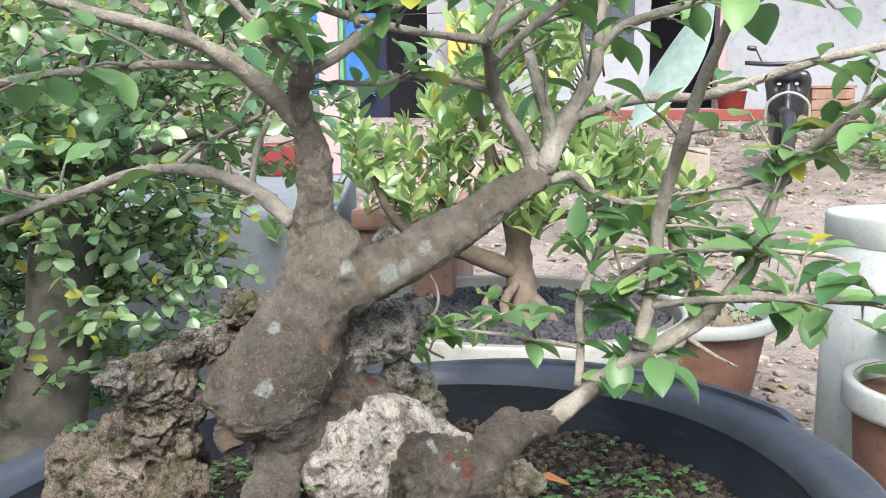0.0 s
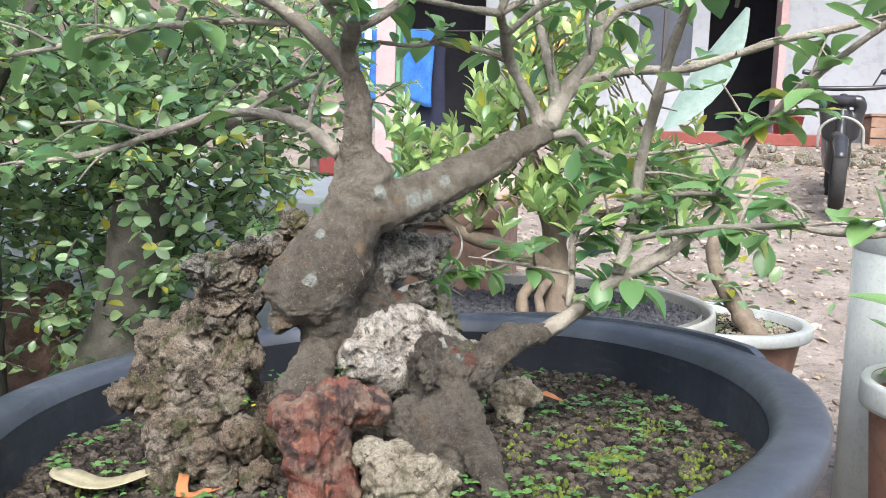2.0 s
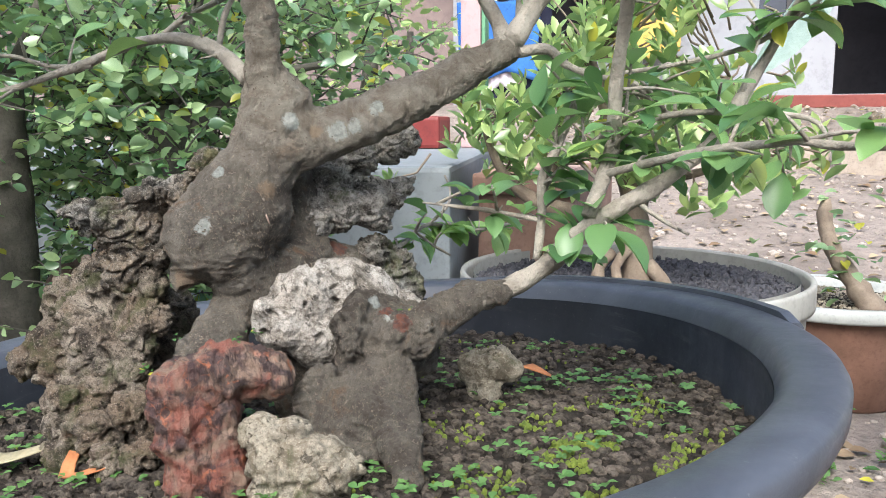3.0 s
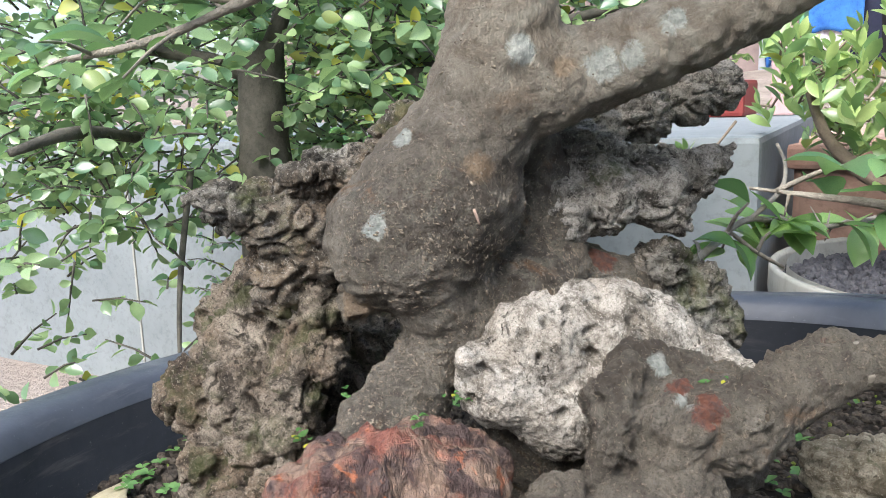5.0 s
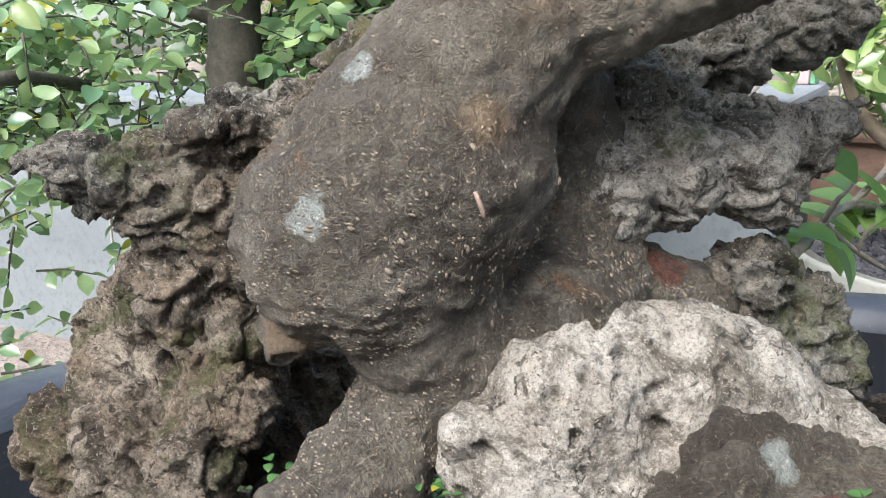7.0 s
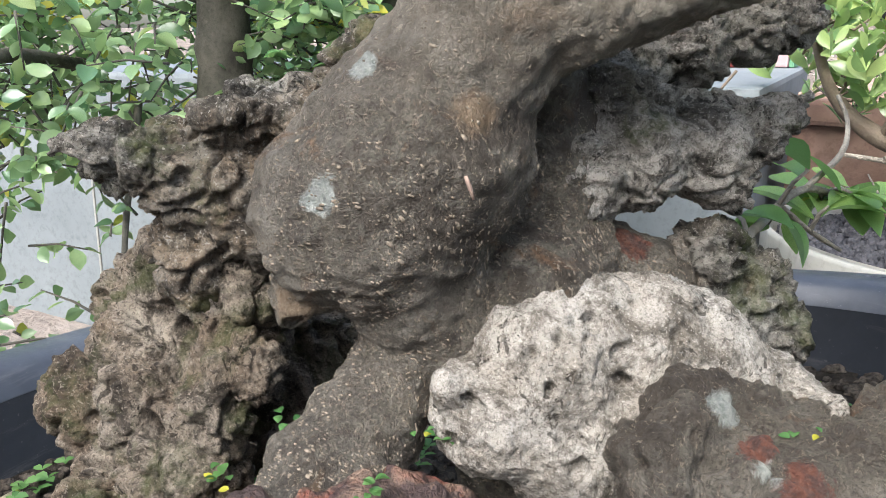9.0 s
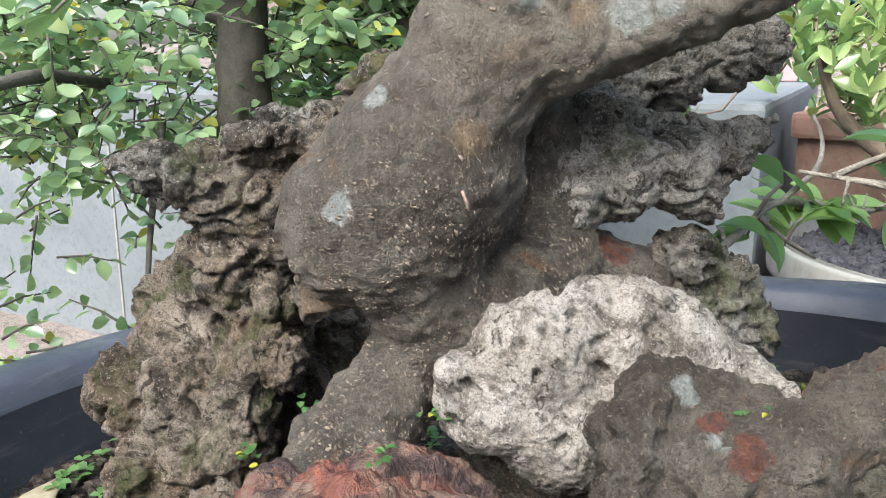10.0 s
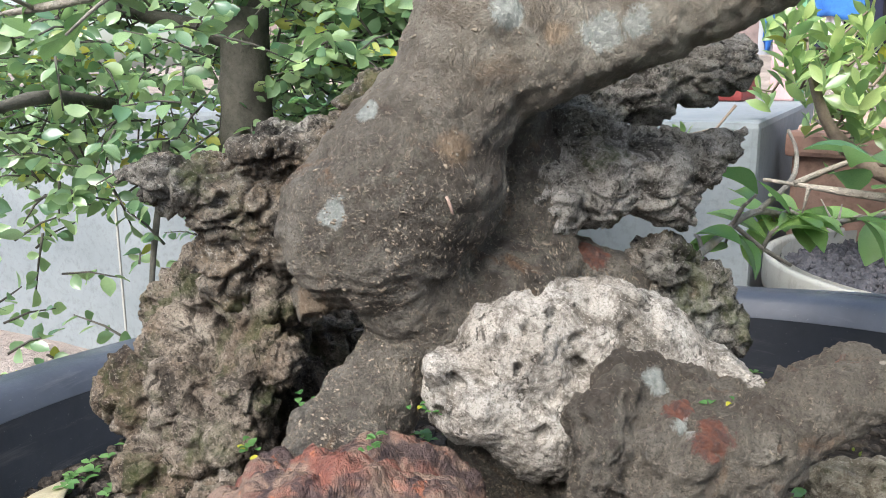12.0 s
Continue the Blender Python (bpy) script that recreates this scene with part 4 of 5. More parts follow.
STONE_SMALL = [(0.0779, 0.0603, 0.3415, 0.0120), (0.0919, 0.0638, 0.3440, 0.0130), (0.1003, 0.0650, 0.3401, 0.0090), (0.0848, 0.0595, 0.3273, 0.0120)]
SPRIGS = [(-0.0576, -0.0590, 0.3775, 0.0060), (-0.0093, -0.0832, 0.3876, 0.0040), (-0.0160, -0.0502, 0.3839, 0.0040), (-0.0732, -0.0344, 0.4668, 0.0090), (-0.0791, -0.0484, 0.3434, 0.0080), (-0.0726, -0.0739, 0.3639, 0.0060), (0.0597, -0.0171, 0.3944, 0.0040)]
KNOTS = [((0.0757, -0.0265, 0.3902), 0.0034), ((-0.0562, -0.0574, 0.4137), 0.004)]
bonsai = thing("bonsai_tree", (-0.02, -0.03, 0.32), "old grey-brown bonsai tree with a swollen trunk growing over rocks", "bonsai tree")


def bark_relief(p):
    q = Vector((p.x * 1.0, p.y * 1.0, p.z * 1.0))
    low = min(1.0, max(0.0, (0.405 - p.z) / 0.03)) * (1.0 if p.x > 0.0 else 0.3)
    fold = max(0.0, 1.0 - abs(p.z - 0.422) / 0.014) * (1.0 if p.x < 0.01 else 0.0)
    ripple = 0.00035 * fold * math.sin(p.z * 1500 + 6 * noise.noise(q * 60))
    return ripple + low * (0.0060 * noise.fractal(q * 48, 0.7, 2.0, 4) - 0.0022 * max(0.0, 0.3 - noise.voronoi(q * 60)[0][0])) + 0.0017 * noise.fractal(q * 24, 0.9, 2.0, 3) + 0.0013 * noise.fractal(q * 110, 0.7, 2.0, 3) + 0.0006 * noise.noise(q * 380)


FRONT_ROOT = [c for c in TRUNK_CHAINS if max(q[2] for q in c) < 0.412 and min(q[0] for q in c) > 0.02]
trunk_me = roughen(fused("trunk", along([c for c in TRUNK_CHAINS if c not in FRONT_ROOT]), 0.0009, 26, BARK), bark_relief)
part("trunk", trunk_me, bonsai, "grey-brown bark with pale lichen patches")


def root_relief(p):
    """Swollen, cracked and scabby old root bark."""
    q = p + 0.006 * noise.noise_vector(p * 45)
    near, second = noise.voronoi(q * 75)[0][:2]
    crack = max(0.0, 0.16 - (second - near)) / 0.16
    slim = 1.0 - 0.75 * min(1.0, max(0.0, (p.x - 0.064) / 0.02))
    return slim * (0.0048 * noise.fractal(q * 46, 0.75, 2.0, 5) - 0.0016 * crack) + 0.0012 * noise.fractal(q * 190, 0.6, 2.0, 3)


front_me = roughen(fused("front_root", along(FRONT_ROOT), 0.0008, 10, ROOT_BARK), root_relief)
part("front_root", front_me, bonsai, "knotty dark brown root bark with reddish scars")


def bark_scales(me, count, seed):
    """Corky lenticels standing proud of the bark, densest low on the trunk."""
    rng = random.Random(seed)
    vs, fs = [], []
    while len(vs) < count:
        q = me.vertices[rng.randrange(len(me.vertices))]
        if q.co.x > 0.02 and rng.random() < 0.8:
            continue
        low = min(1.0, max(0.12, (0.475 - q.co.z) / 0.05))
        if rng.random() > low or noise.noise(q.co * 70) < -0.15:
            continue
        s = rng.uniform(0.00016, 0.00038) * (1.7 if rng.random() < 0.08 else 1.0)
        turn = np.array(Vector((0, 0, 1)).rotation_difference(q.normal).to_matrix())
        fs.append(PEB_F + len(vs) * len(PEB_V))
        vs.append((PEB_V * np.array((s * rng.uniform(1.0, 2.4), s, s * 0.75))) @ turn.T + np.array(q.co))
    return mesh_of("lenticels", np.concatenate(vs), np.concatenate(fs), CORK)


CORK = plain("corky_bark", (0.13, 0.105, 0.078), (0.26, 0.215, 0.165), 300, 0.85, 0.5, 0.0005)
part("cork_bark", bark_scales(trunk_me, 8500, 8), bonsai, "pale corky specks on the bark")["kind"] = "stuff"
root_me = roughen(fused("old_root", along(ROOT_CHAINS), 0.0016, 6, OLD_WOOD), lambda p: 0.0045 * noise.fractal(p * 40, 0.6, 2.0, 5) + 0.0022 * noise.fractal(Vector((p.x * 160, p.y * 160, p.z * 30)), 0.7, 2.0, 3))
part("old_root", root_me, bonsai, "bare reddish-brown dead root wood")
rng = random.Random(11)
BONSAI_LEAF = leaf_meshes("leaf", 0.27, LEAF, 7, 1.25)
YOUNG_LEAF = leaf_meshes("leaf", 0.27, LEAF_YOUNG, 7, 1.25)
leaf_count = 0
limb_parts = []
for name, pts in BOUGHS:
    v, f = tube(pts, 0.0035, 12, 0.26)
    limb_parts.append(part("limb", mesh_of("limb", v, f, LIMB_BARK), bonsai))
    owner = limb_parts[-1]
    line = spline(pts, 0.004)
    total = len(line)
    for k in range(4, total - 1):
        q = line[k]
        if q[3] > 0.0062:
            continue
        p = Vector(q[:3])
        d = (Vector(line[k + 1][:3]) - Vector(line[k - 1][:3])).normalized()
        if p.x > 0.02 and p.y < -0.10 and p.z < 0.60:
            continue
        if rng.random() < 0.055:
            side = d.cross(Vector((rng.gauss(0, 1), rng.gauss(0, 1), rng.gauss(0, 1)))).normalized()
            stick = tube([(*p, 0.0009), (*(p + side * q[3] * 1.5), 0.0007), (*(p + side * (q[3] + rng.uniform(0.006, 0.012))), 0.0002)], 0.004, 5)
            part("thorn", mesh_of("thorn", *stick, LIMB_BARK), owner)
        chance = 0.15 if name == "shoot" else 0.10 + 0.22 * (1 - q[3] / 0.0062)
        if rng.random() > chance:
            continue
        side = (d * 0.5 + Vector((rng.gauss(0, 1), rng.gauss(0, 0.8), rng.gauss(0.15, 0.55))).normalized()).normalized()
        length = rng.uniform(0.006, 0.014) if name == "shoot" else rng.uniform(0.010, 0.042)
        end = p + side * length + Vector((0, 0, rng.uniform(-0.004, 0.008)))
        if end.x > 0.02 and end.y < -0.12 and end.z < 0.60:
            continue
        stick = tube([(*p, 0.0012), (*(p.lerp(end, 0.5) + Vector((0, 0, 0.002))), 0.0009), (*end, 0.0006)], 0.006, 5)
        part("twig", mesh_of("twig", *stick, LIMB_BARK), owner)
        for s in range(rng.choice((2, 3, 3, 4, 5))):
            u = 1 - 0.22 * s
            way = side * 0.5 + Vector((rng.gauss(0, 1), rng.gauss(0, 1), rng.gauss(0, 0.35))).normalized()
            m = leaf_pose(p.lerp(end, max(u, 0.1)), way, (rng.uniform(0.018, 0.029) if name == "shoot" else rng.uniform(0.015, 0.029)), rng, 0.78)
            part("leaf", rng.choice(YOUNG_LEAF if name == "shoot" else BONSAI_LEAF), owner, m=m)
            leaf_count += 1
print("bonsai leaves", leaf_count)

# ---- rocks round the trunk ----
def rock(name, balls, voxel, relief, material, label, category="rock", smooth=3):
    me = roughen(fused(name, balls, voxel, smooth, material), relief)
    return tagged(new(name, me), label, category)


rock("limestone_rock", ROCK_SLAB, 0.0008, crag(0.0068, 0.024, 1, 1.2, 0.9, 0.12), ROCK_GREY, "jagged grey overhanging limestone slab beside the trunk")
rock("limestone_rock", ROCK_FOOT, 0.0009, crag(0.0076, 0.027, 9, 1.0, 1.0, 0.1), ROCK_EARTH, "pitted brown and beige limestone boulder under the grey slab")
rock("limestone_rock", ROCK_WHITE_BALLS, 0.0007, chalk(0.0032, 0.019, 6), ROCK_WHITE, "whitish pitted limestone rock wedged against the trunk", smooth=22)
drift = thing("driftwood", (0.03, 0.02, 0.33), "weathered grey driftwood spur behind the trunk", "driftwood")
for name, piece, seed in (("spur", DRIFT_BALLS[:13], 3), ("upper_spur", DRIFT_BALLS[13:], 13)):
    part(name, roughen(fused(name, piece, 0.0009, 3, DRIFTWOOD), crag(0.0042, 0.020, seed, 1.6, 0.7, 0.4)), drift)
rock("limestone_rock", ROCK_BACK, 0.0012, crag(0.0062, 0.016, 4), ROCK_GREY, "rough brown-grey rock behind the white rock")
rock("stone", STONE_FRONT, 0.0011, crag(0.0048, 0.022, 5, 1.0, 0.5), ROCK_TAN, "yellowish mossy stone lying on the soil", "stone")
rock("stone", STONE_SMALL, 0.0014, crag(0.0040, 0.02, 6, 1.0, 0.4), ROCK_TAN, "small tan stone half sunk in the soil", "stone")

# ---- knots, cut wood and scraps ----
SCAR_WOOD = plain("scar_wood", (0.11, 0.082, 0.058), (0.23, 0.175, 0.125), 420, 0.8, 0.8, 0.001)


def knot(p, way, r):
    """An old pruning scar: a swollen ring round pale wood."""
    turn = Vector((0, 0, 1)).rotation_difference(Vector(way).normalized()).to_matrix().to_4x4()
    ring = lathe([(r * 1.5, -0.006), (r * 1.3, -0.0024), (r * 1.1, -0.0004), (r * 0.92, 0.0005), (r * 0.78, 0.0), (r * 0.62, -0.0018)], (0, 0, 0), 28, 0.6, None, BARK)
    ring.transform(Matrix.Diagonal((0.78, 1.25, 1, 1)))
    core = lathe([(0.0002, -0.0010), (r * 0.2, -0.0006), (r * 0.32, -0.0013), (r * 0.5, -0.0007), (r * 0.7, -0.0014)], (0, 0, 0), 24, 0.5, None, SCAR_WOOD)
    core.transform(Matrix.Diagonal((0.78, 1.25, 1, 1)))
    for me, name in ((ring, "knot"), (core, "knot_core")):
        me.transform(Matrix.Translation(p) @ turn)
        part(name, me, bonsai)


for p, r in KNOTS:
    spot = min((*trunk_me.vertices, *front_me.vertices), key=lambda q: (q.co - Vector(p)).length)
    knot(spot.co + spot.normal * 0.0022, spot.normal, r)
part("splinter", mesh_of("splinter", *tube([(-0.0030, -0.0575, 0.4515, 0.0004), (-0.0022, -0.0570, 0.4490, 0.0005), (-0.0018, -0.0562, 0.4465, 0.0003)], 0.001, 6), PALE_WOOD), bonsai)


def strip(name, label, pts, width, material, category):
    """A curled flake lying on the soil."""
    line = spline(pts, 0.006)
    verts, faces = [], []
    for k, q in enumerate(line):
        a, c = line[max(k - 1, 0)], line[min(k + 1, len(line) - 1)]
        d = (Vector(c[:3]) - Vector(a[:3])).normalized()
        side = d.cross(Vector((0, 0, 1))).normalized()
        for s in (-1, -0.4, 0.4, 1):
            verts.append(Vector(q[:3]) + side * s * q[3] * (1 + 0.2 * noise.noise(Vector(q[:3]) * 60)) + Vector((0, 0, 0.35 * q[3] * abs(s))))
    for k in range(len(line) - 1):
        for s in range(3):
            i = 4 * k + s
            faces.append((i, i + 1, i + 5, i + 4))
    ob = new(name, mesh_of(name, verts, faces, material))
    mod = ob.modifiers.new("thick", 'SOLIDIFY')
    mod.thickness = 0.0008
    return tagged(ob, label, category)


DEAD_LEAF = plain("yellowed_leaf", (0.26, 0.23, 0.14), (0.38, 0.34, 0.23), 60, 0.7, 0.4, 0.001)
ORANGE_PEEL = plain("orange_bark", (0.35, 0.13, 0.05), (0.48, 0.20, 0.08), 60, 0.7, 0.5, 0.001)


def on_soil(*pts):
    return [(x, y, soil_z(x, y) + h, w) for x, y, h, w in pts]


strip("dead_leaf", "long dried pale yellow leaf on the soil", on_soil((-0.215, -0.06, 0.006, 0.002), (-0.19, -0.085, 0.010, 0.009), (-0.155, -0.095, 0.008, 0.008), (-0.118, -0.075, 0.012, 0.002)), 0.01, DEAD_LEAF, "dead leaf")
strip("dead_leaf", "small yellow fallen leaf on the soil", on_soil((-0.165, -0.125, 0.004, 0.001), (-0.148, -0.128, 0.007, 0.007), (-0.13, -0.122, 0.004, 0.001)), 0.01, DEAD_LEAF, "dead leaf")
strip("bark_curl", "curled strip of orange bark on the soil", on_soil((-0.105, -0.092, 0.012, 0.003), (-0.100, -0.105, 0.005, 0.004), (-0.085, -0.105, 0.004, 0.004), (-0.065, -0.092, 0.008, 0.003)), 0.005, ORANGE_PEEL, "bark")
strip("bark_curl", "orange flake of bark beside the small stone", on_soil((0.10, 0.085, 0.016, 0.001), (0.11, 0.08, 0.018, 0.005), (0.125, 0.078, 0.012, 0.001)), 0.005, ORANGE_PEEL, "bark")


def sprig(p, size, seed):
    """A tiny weed growing on rock or wood."""
    rng = random.Random(seed)
    weed = thing("seedling", p, "tiny green weed seedling rooted in a crevice", "seedling", "weeds on the rocks")
    for k in range(9):
        a = k * 2.4
        q = Vector(p) + Vector((rng.gauss(0, 0.5), rng.gauss(0, 0.5), rng.uniform(0, 0.9))) * size
        part("leaf", WEED_LEAF[k % 4], weed, m=leaf_pose(q, (math.cos(a), math.sin(a), 0.3), size * rng.uniform(0.45, 0.8), rng, 0.7))


WEED_LEAF = leaf_meshes("leaf", 0.36, leaf_material("weed_leaf", (0.06, 0.16, 0.05), (0.13, 0.27, 0.09)), 4)
for k, (x, y, z, s) in enumerate(SPRIGS):
    sprig((x, y, z), s, 70 + k)


# ---- neighbouring bonsai shrubs ----
def foliage(rng, blobs, count, size, twig=0.07, per=6, keep=None, level=0.6):
    """Leaf poses and twig lines that fill egg-shaped clumps."""
    poses, lines = [], []
    weights = [b[3] * b[4] * b[5] for b in blobs]
    while len(poses) < count:
        b = rng.choices(blobs, weights)[0]
        while True:
            u = Vector((rng.uniform(-1, 1), rng.uniform(-1, 1), rng.uniform(-1, 1)))
            if 0.15 < u.length < 1:
                break
        p = Vector((b[0] + u.x * b[3], b[1] + u.y * b[4], b[2] + u.z * b[5]))
        if noise.noise(p * 6.5) < -0.22 or (keep and not keep(p)):
            continue
        d = (u * 0.6 + Vector((rng.gauss(0, 0.6), rng.gauss(0, 0.6), rng.gauss(0.1, 0.4)))).normalized()
        length = twig * rng.uniform(0.6, 1.4)
        lines.append([(*p, 0.0016), (*(p + d * length * 0.5 + Vector((0, 0, 0.004))), 0.0012), (*(p + d * length), 0.0007)])
        for k in range(per):
            q = p + d * length * (k + 0.5) / per
            side = d.cross(Vector((rng.gauss(0, 0.3), rng.gauss(0, 0.3), 1))).normalized() * (1 if k % 2 else -1)
            way = side + d * 0.5 + Vector((rng.gauss(0, 0.3), rng.gauss(0, 0.3), rng.gauss(-0.1, 0.3)))
            poses.append(leaf_pose(q, way, size * rng.uniform(0.65, 1.2), rng, level))
    return poses, lines


def shrub(name, base, label, trunk, blobs, count, size, seed, leaf_mat, stuff_mat, keep=None, width=0.32, near=300, focus=(0, 0, 0.4), trunk_mat=None, per=6, twig=0.07, level=0.6):
    rng = random.Random(seed)
    tree = thing(name, base, label, "shrub")
    for k, line in enumerate(trunk):
        v, f = tube(line, 0.02, 12, 0.12)
        part("trunk" if k == 0 else "limb", mesh_of("trunk", v, f, trunk_mat or TRUNK_DARK), tree)
    poses, lines = foliage(rng, blobs, count, size, twig, per, keep, level)
    poses.sort(key=lambda m: (m.translation - Vector(focus)).length)
    shapes = leaf_meshes("leaf", width, leaf_mat, 5)
    for m in poses[:near]:
        part("leaf", rng.choice(shapes), tree, m=m)
    if poses[near:]:
        crown = part("crown", joined_leaves("crown", poses[near:], stuff_mat, width, 4), tree, "dense mass of small green leaves")
        crown["kind"] = "stuff"
    tv, tf = [], []
    for line in lines:
        tube(line, 0.03, 4, 0, tv, tf)
    part("brushwood", mesh_of("brushwood", tv, tf, TRUNK_DARK), tree, "thin dark twigs")["kind"] = "stuff"
    return tree


TRUNK_BROWN = plain("stump_bark", (0.10, 0.06, 0.045), (0.20, 0.13, 0.10), 16, 0.85, 0.8, 0.006)
TRUNK_DARK = plain("dark_trunk_bark", (0.040, 0.038, 0.030), (0.105, 0.098, 0.080), 30, 0.85, 0.6, 0.002)


def clear_of_pot(p):
    return math.hypot(p.x, p.y) > 0.34 or p.z < 0.2


def clear_of_trunk(p):
    along_x, along_y = 0.803, -0.596
    dx, dy = p.x + 0.67, p.y - 0.43
    u = dx * along_x + dy * along_y
    return not (0.0 < u < 0.55 and abs(dx * along_y - dy * along_x) < 0.04 and 0.36 < p.z < 0.58)


def clear_of_tank(p):
    return clear_of_pot(p) and clear_of_trunk(p) and not (p.y > 1.08 + 0.18 * (p.x + 0.27) and p.z < 0.48)


shrub("shrub", (-0.67, 0.43, -0.225), "leafy green bonsai shrub with a thick dark trunk",
      [[(-0.645, 0.40, -0.2, 0.05), (-0.66, 0.41, 0.05, 0.042), (-0.675, 0.43, 0.3, 0.036), (-0.67, 0.43, 0.5, 0.031), (-0.665, 0.43, 0.565, 0.027)],
       [(-0.67, 0.43, 0.52, 0.012), (-0.76, 0.40, 0.55, 0.010), (-0.86, 0.37, 0.57, 0.008), (-1.0, 0.36, 0.60, 0.006)],
       [(-0.67, 0.43, 0.53, 0.012), (-0.63, 0.44, 0.60, 0.010), (-0.60, 0.47, 0.70, 0.008), (-0.55, 0.5, 0.82, 0.005)],
       [(-0.72, 0.30, 0.45, 0.006), (-0.66, 0.18, 0.465, 0.007), (-0.64, 0.10, 0.45, 0.004)],
       [(-0.62, 0.28, 0.42, 0.004), (-0.60, 0.24, 0.30, 0.003), (-0.585, 0.22, 0.20, 0.002), (-0.56, 0.2, 0.12, 0.001)]],
      [(-0.66, 0.40, 0.50, 0.30, 0.26, 0.15), (-1.00, 0.42, 0.58, 0.40, 0.34, 0.24), (-0.60, 0.52, 0.72, 0.42, 0.30, 0.16), (-0.76, 0.10, 0.28, 0.15, 0.11, 0.20),
       (-0.60, 0.24, 0.22, 0.04, 0.04, 0.12), (-0.80, 0.24, 0.44, 0.22, 0.14, 0.10), (-0.74, 0.22, 0.38, 0.13, 0.08, 0.07)],
      9000, 0.0222, 21, LEAF_SHRUB, LEAF_SHRUB_STUFF, clear_of_tank, 0.31, 300, (0, 0, 0.4), None, 7, 0.06, 0.4)
shrub("shrub", (-0.47, 0.50, -0.225), "bushy green bonsai shrub with a dark flared trunk",
      [[(-0.53, 0.46, 0.06, 0.085), (-0.505, 0.465, 0.17, 0.062), (-0.48, 0.48, 0.28, 0.044), (-0.465, 0.49, 0.40, 0.038), (-0.46, 0.50, 0.52, 0.03)],
       [(-0.46, 0.50, 0.45, 0.014), (-0.40, 0.52, 0.52, 0.010), (-0.33, 0.55, 0.56, 0.007), (-0.25, 0.58, 0.58, 0.004)],
       [(-0.46, 0.50, 0.48, 0.014), (-0.48, 0.56, 0.60, 0.010), (-0.46, 0.62, 0.72, 0.006)]],
      [(-0.44, 0.55, 0.46, 0.17, 0.20, 0.16), (-0.36, 0.60, 0.60, 0.22, 0.20, 0.10), (-0.56, 0.60, 0.55, 0.28, 0.22, 0.22), (-0.52, 0.62, 0.30, 0.16, 0.14, 0.18), (-0.78, 0.72, 0.20, 0.26, 0.13, 0.32), (-0.98, 0.72, 0.15, 0.2, 0.10, 0.3), (-0.50, 0.42, 0.30, 0.13, 0.06, 0.14)],
      9000, 0.0222, 22, LEAF_SHRUB, LEAF_SHRUB_STUFF, clear_of_tank, 0.31, 300, (0, 0, 0.4), None, 7, 0.06, 0.4)


def round_pot(name, label, x, y, z0, z1, r, lip, body, rim, fill, fill_mat, normal=None):
    """A tapered pot with a rolled rim, filled to below the edge."""
    pot = thing(name, (x, y, z0), label, "plant pot")
    h = z1 - z0
    part("body", lathe([(0.02, 0.0), (r * 0.72, 0.0), (r * 0.76, 0.012), (r * 0.93, h * 0.86), (r * 0.93, h - 0.002)], (x, y, z0), 72, 0.01, normal, body, "body"), pot)
    part("rim", lathe([(r * 0.93, h * 0.88), (r + lip * 0.3, h * 0.88), (r + lip * 0.4, h * 0.9), (r + lip * 0.35, h - 0.006), (r + lip * 0.2, h), (r - lip * 0.5, h), (r - lip * 0.7, h - 0.008), (r - lip, h * 0.7)],
                      (x, y, z0), 72, 0.01, normal, rim, "rim"), pot)
    part("soil", lathe([(0.001, h - fill + 0.006), (r * 0.5, h - fill + 0.003), (r - lip * 0.8, h - fill)], (x, y, z0), 48, 0.0, normal, fill_mat, "soil"), pot)
    return pot


def loose_stones(name, label, x, y, z, r, count, size, material, seed):
    rng = random.Random(seed)
    vs, fs = [], []
    for k in range(count):
        a, q = rng.uniform(0, 6.283), r * math.sqrt(rng.random())
        s = size * rng.uniform(0.6, 1.3)
        fs.append(PEB_F + k * len(PEB_V))
        m = np.array(Euler((rng.uniform(0, 6), rng.uniform(0, 6), rng.uniform(0, 6))).to_matrix())
        vs.append((PEB_V * np.array((s, s * 0.8, s * 0.65))) @ m.T + np.array((x + q * math.cos(a), y + q * math.sin(a), z + rng.uniform(0, 0.006))))
    return tagged(new(name, mesh_of(name, np.concatenate(vs), np.concatenate(fs), material, False)), label, "gravel", kind="stuff")


stub_me = roughen(fused("tree_stump", along([[(-0.74, 0.60, -0.22, 0.11), (-0.73, 0.60, 0.0, 0.085), (-0.72, 0.61, 0.17, 0.07), (-0.70, 0.62, 0.24, 0.055)], [(-0.74, 0.6, -0.05, 0.06), (-0.82, 0.57, -0.15, 0.06)], [(-0.72, 0.6, 0.0, 0.06), (-0.64, 0.58, -0.12, 0.06)]]), 0.008, 5, TRUNK_BROWN), lambda p: 0.02 * noise.fractal(p * 14, 0.8, 2.0, 4))
tagged(new("tree_stump", stub_me), "flared brown tree stump among the shrubs", "tree stump")
round_pot("plant_pot", "brown earthen pot under the flared shrub", -0.52, 0.47, -0.225, 0.10, 0.21, 0.03, TERRACOTTA, TERRACOTTA, 0.02, SOIL)

# ---- ficus in the grey pot ----
round_pot("plant_pot", "wide grey pot full of dark gravel", 0.086, 1.25, -0.225, 0.200, 0.345, 0.012, GREY_POT, GREY_POT, 0.035, GRAVEL)
loose_stones("gravel", "dark grey pumice gravel in the grey pot", 0.086, 1.25, 0.168, 0.328, 2600, 0.0095, GRAVEL, 31)
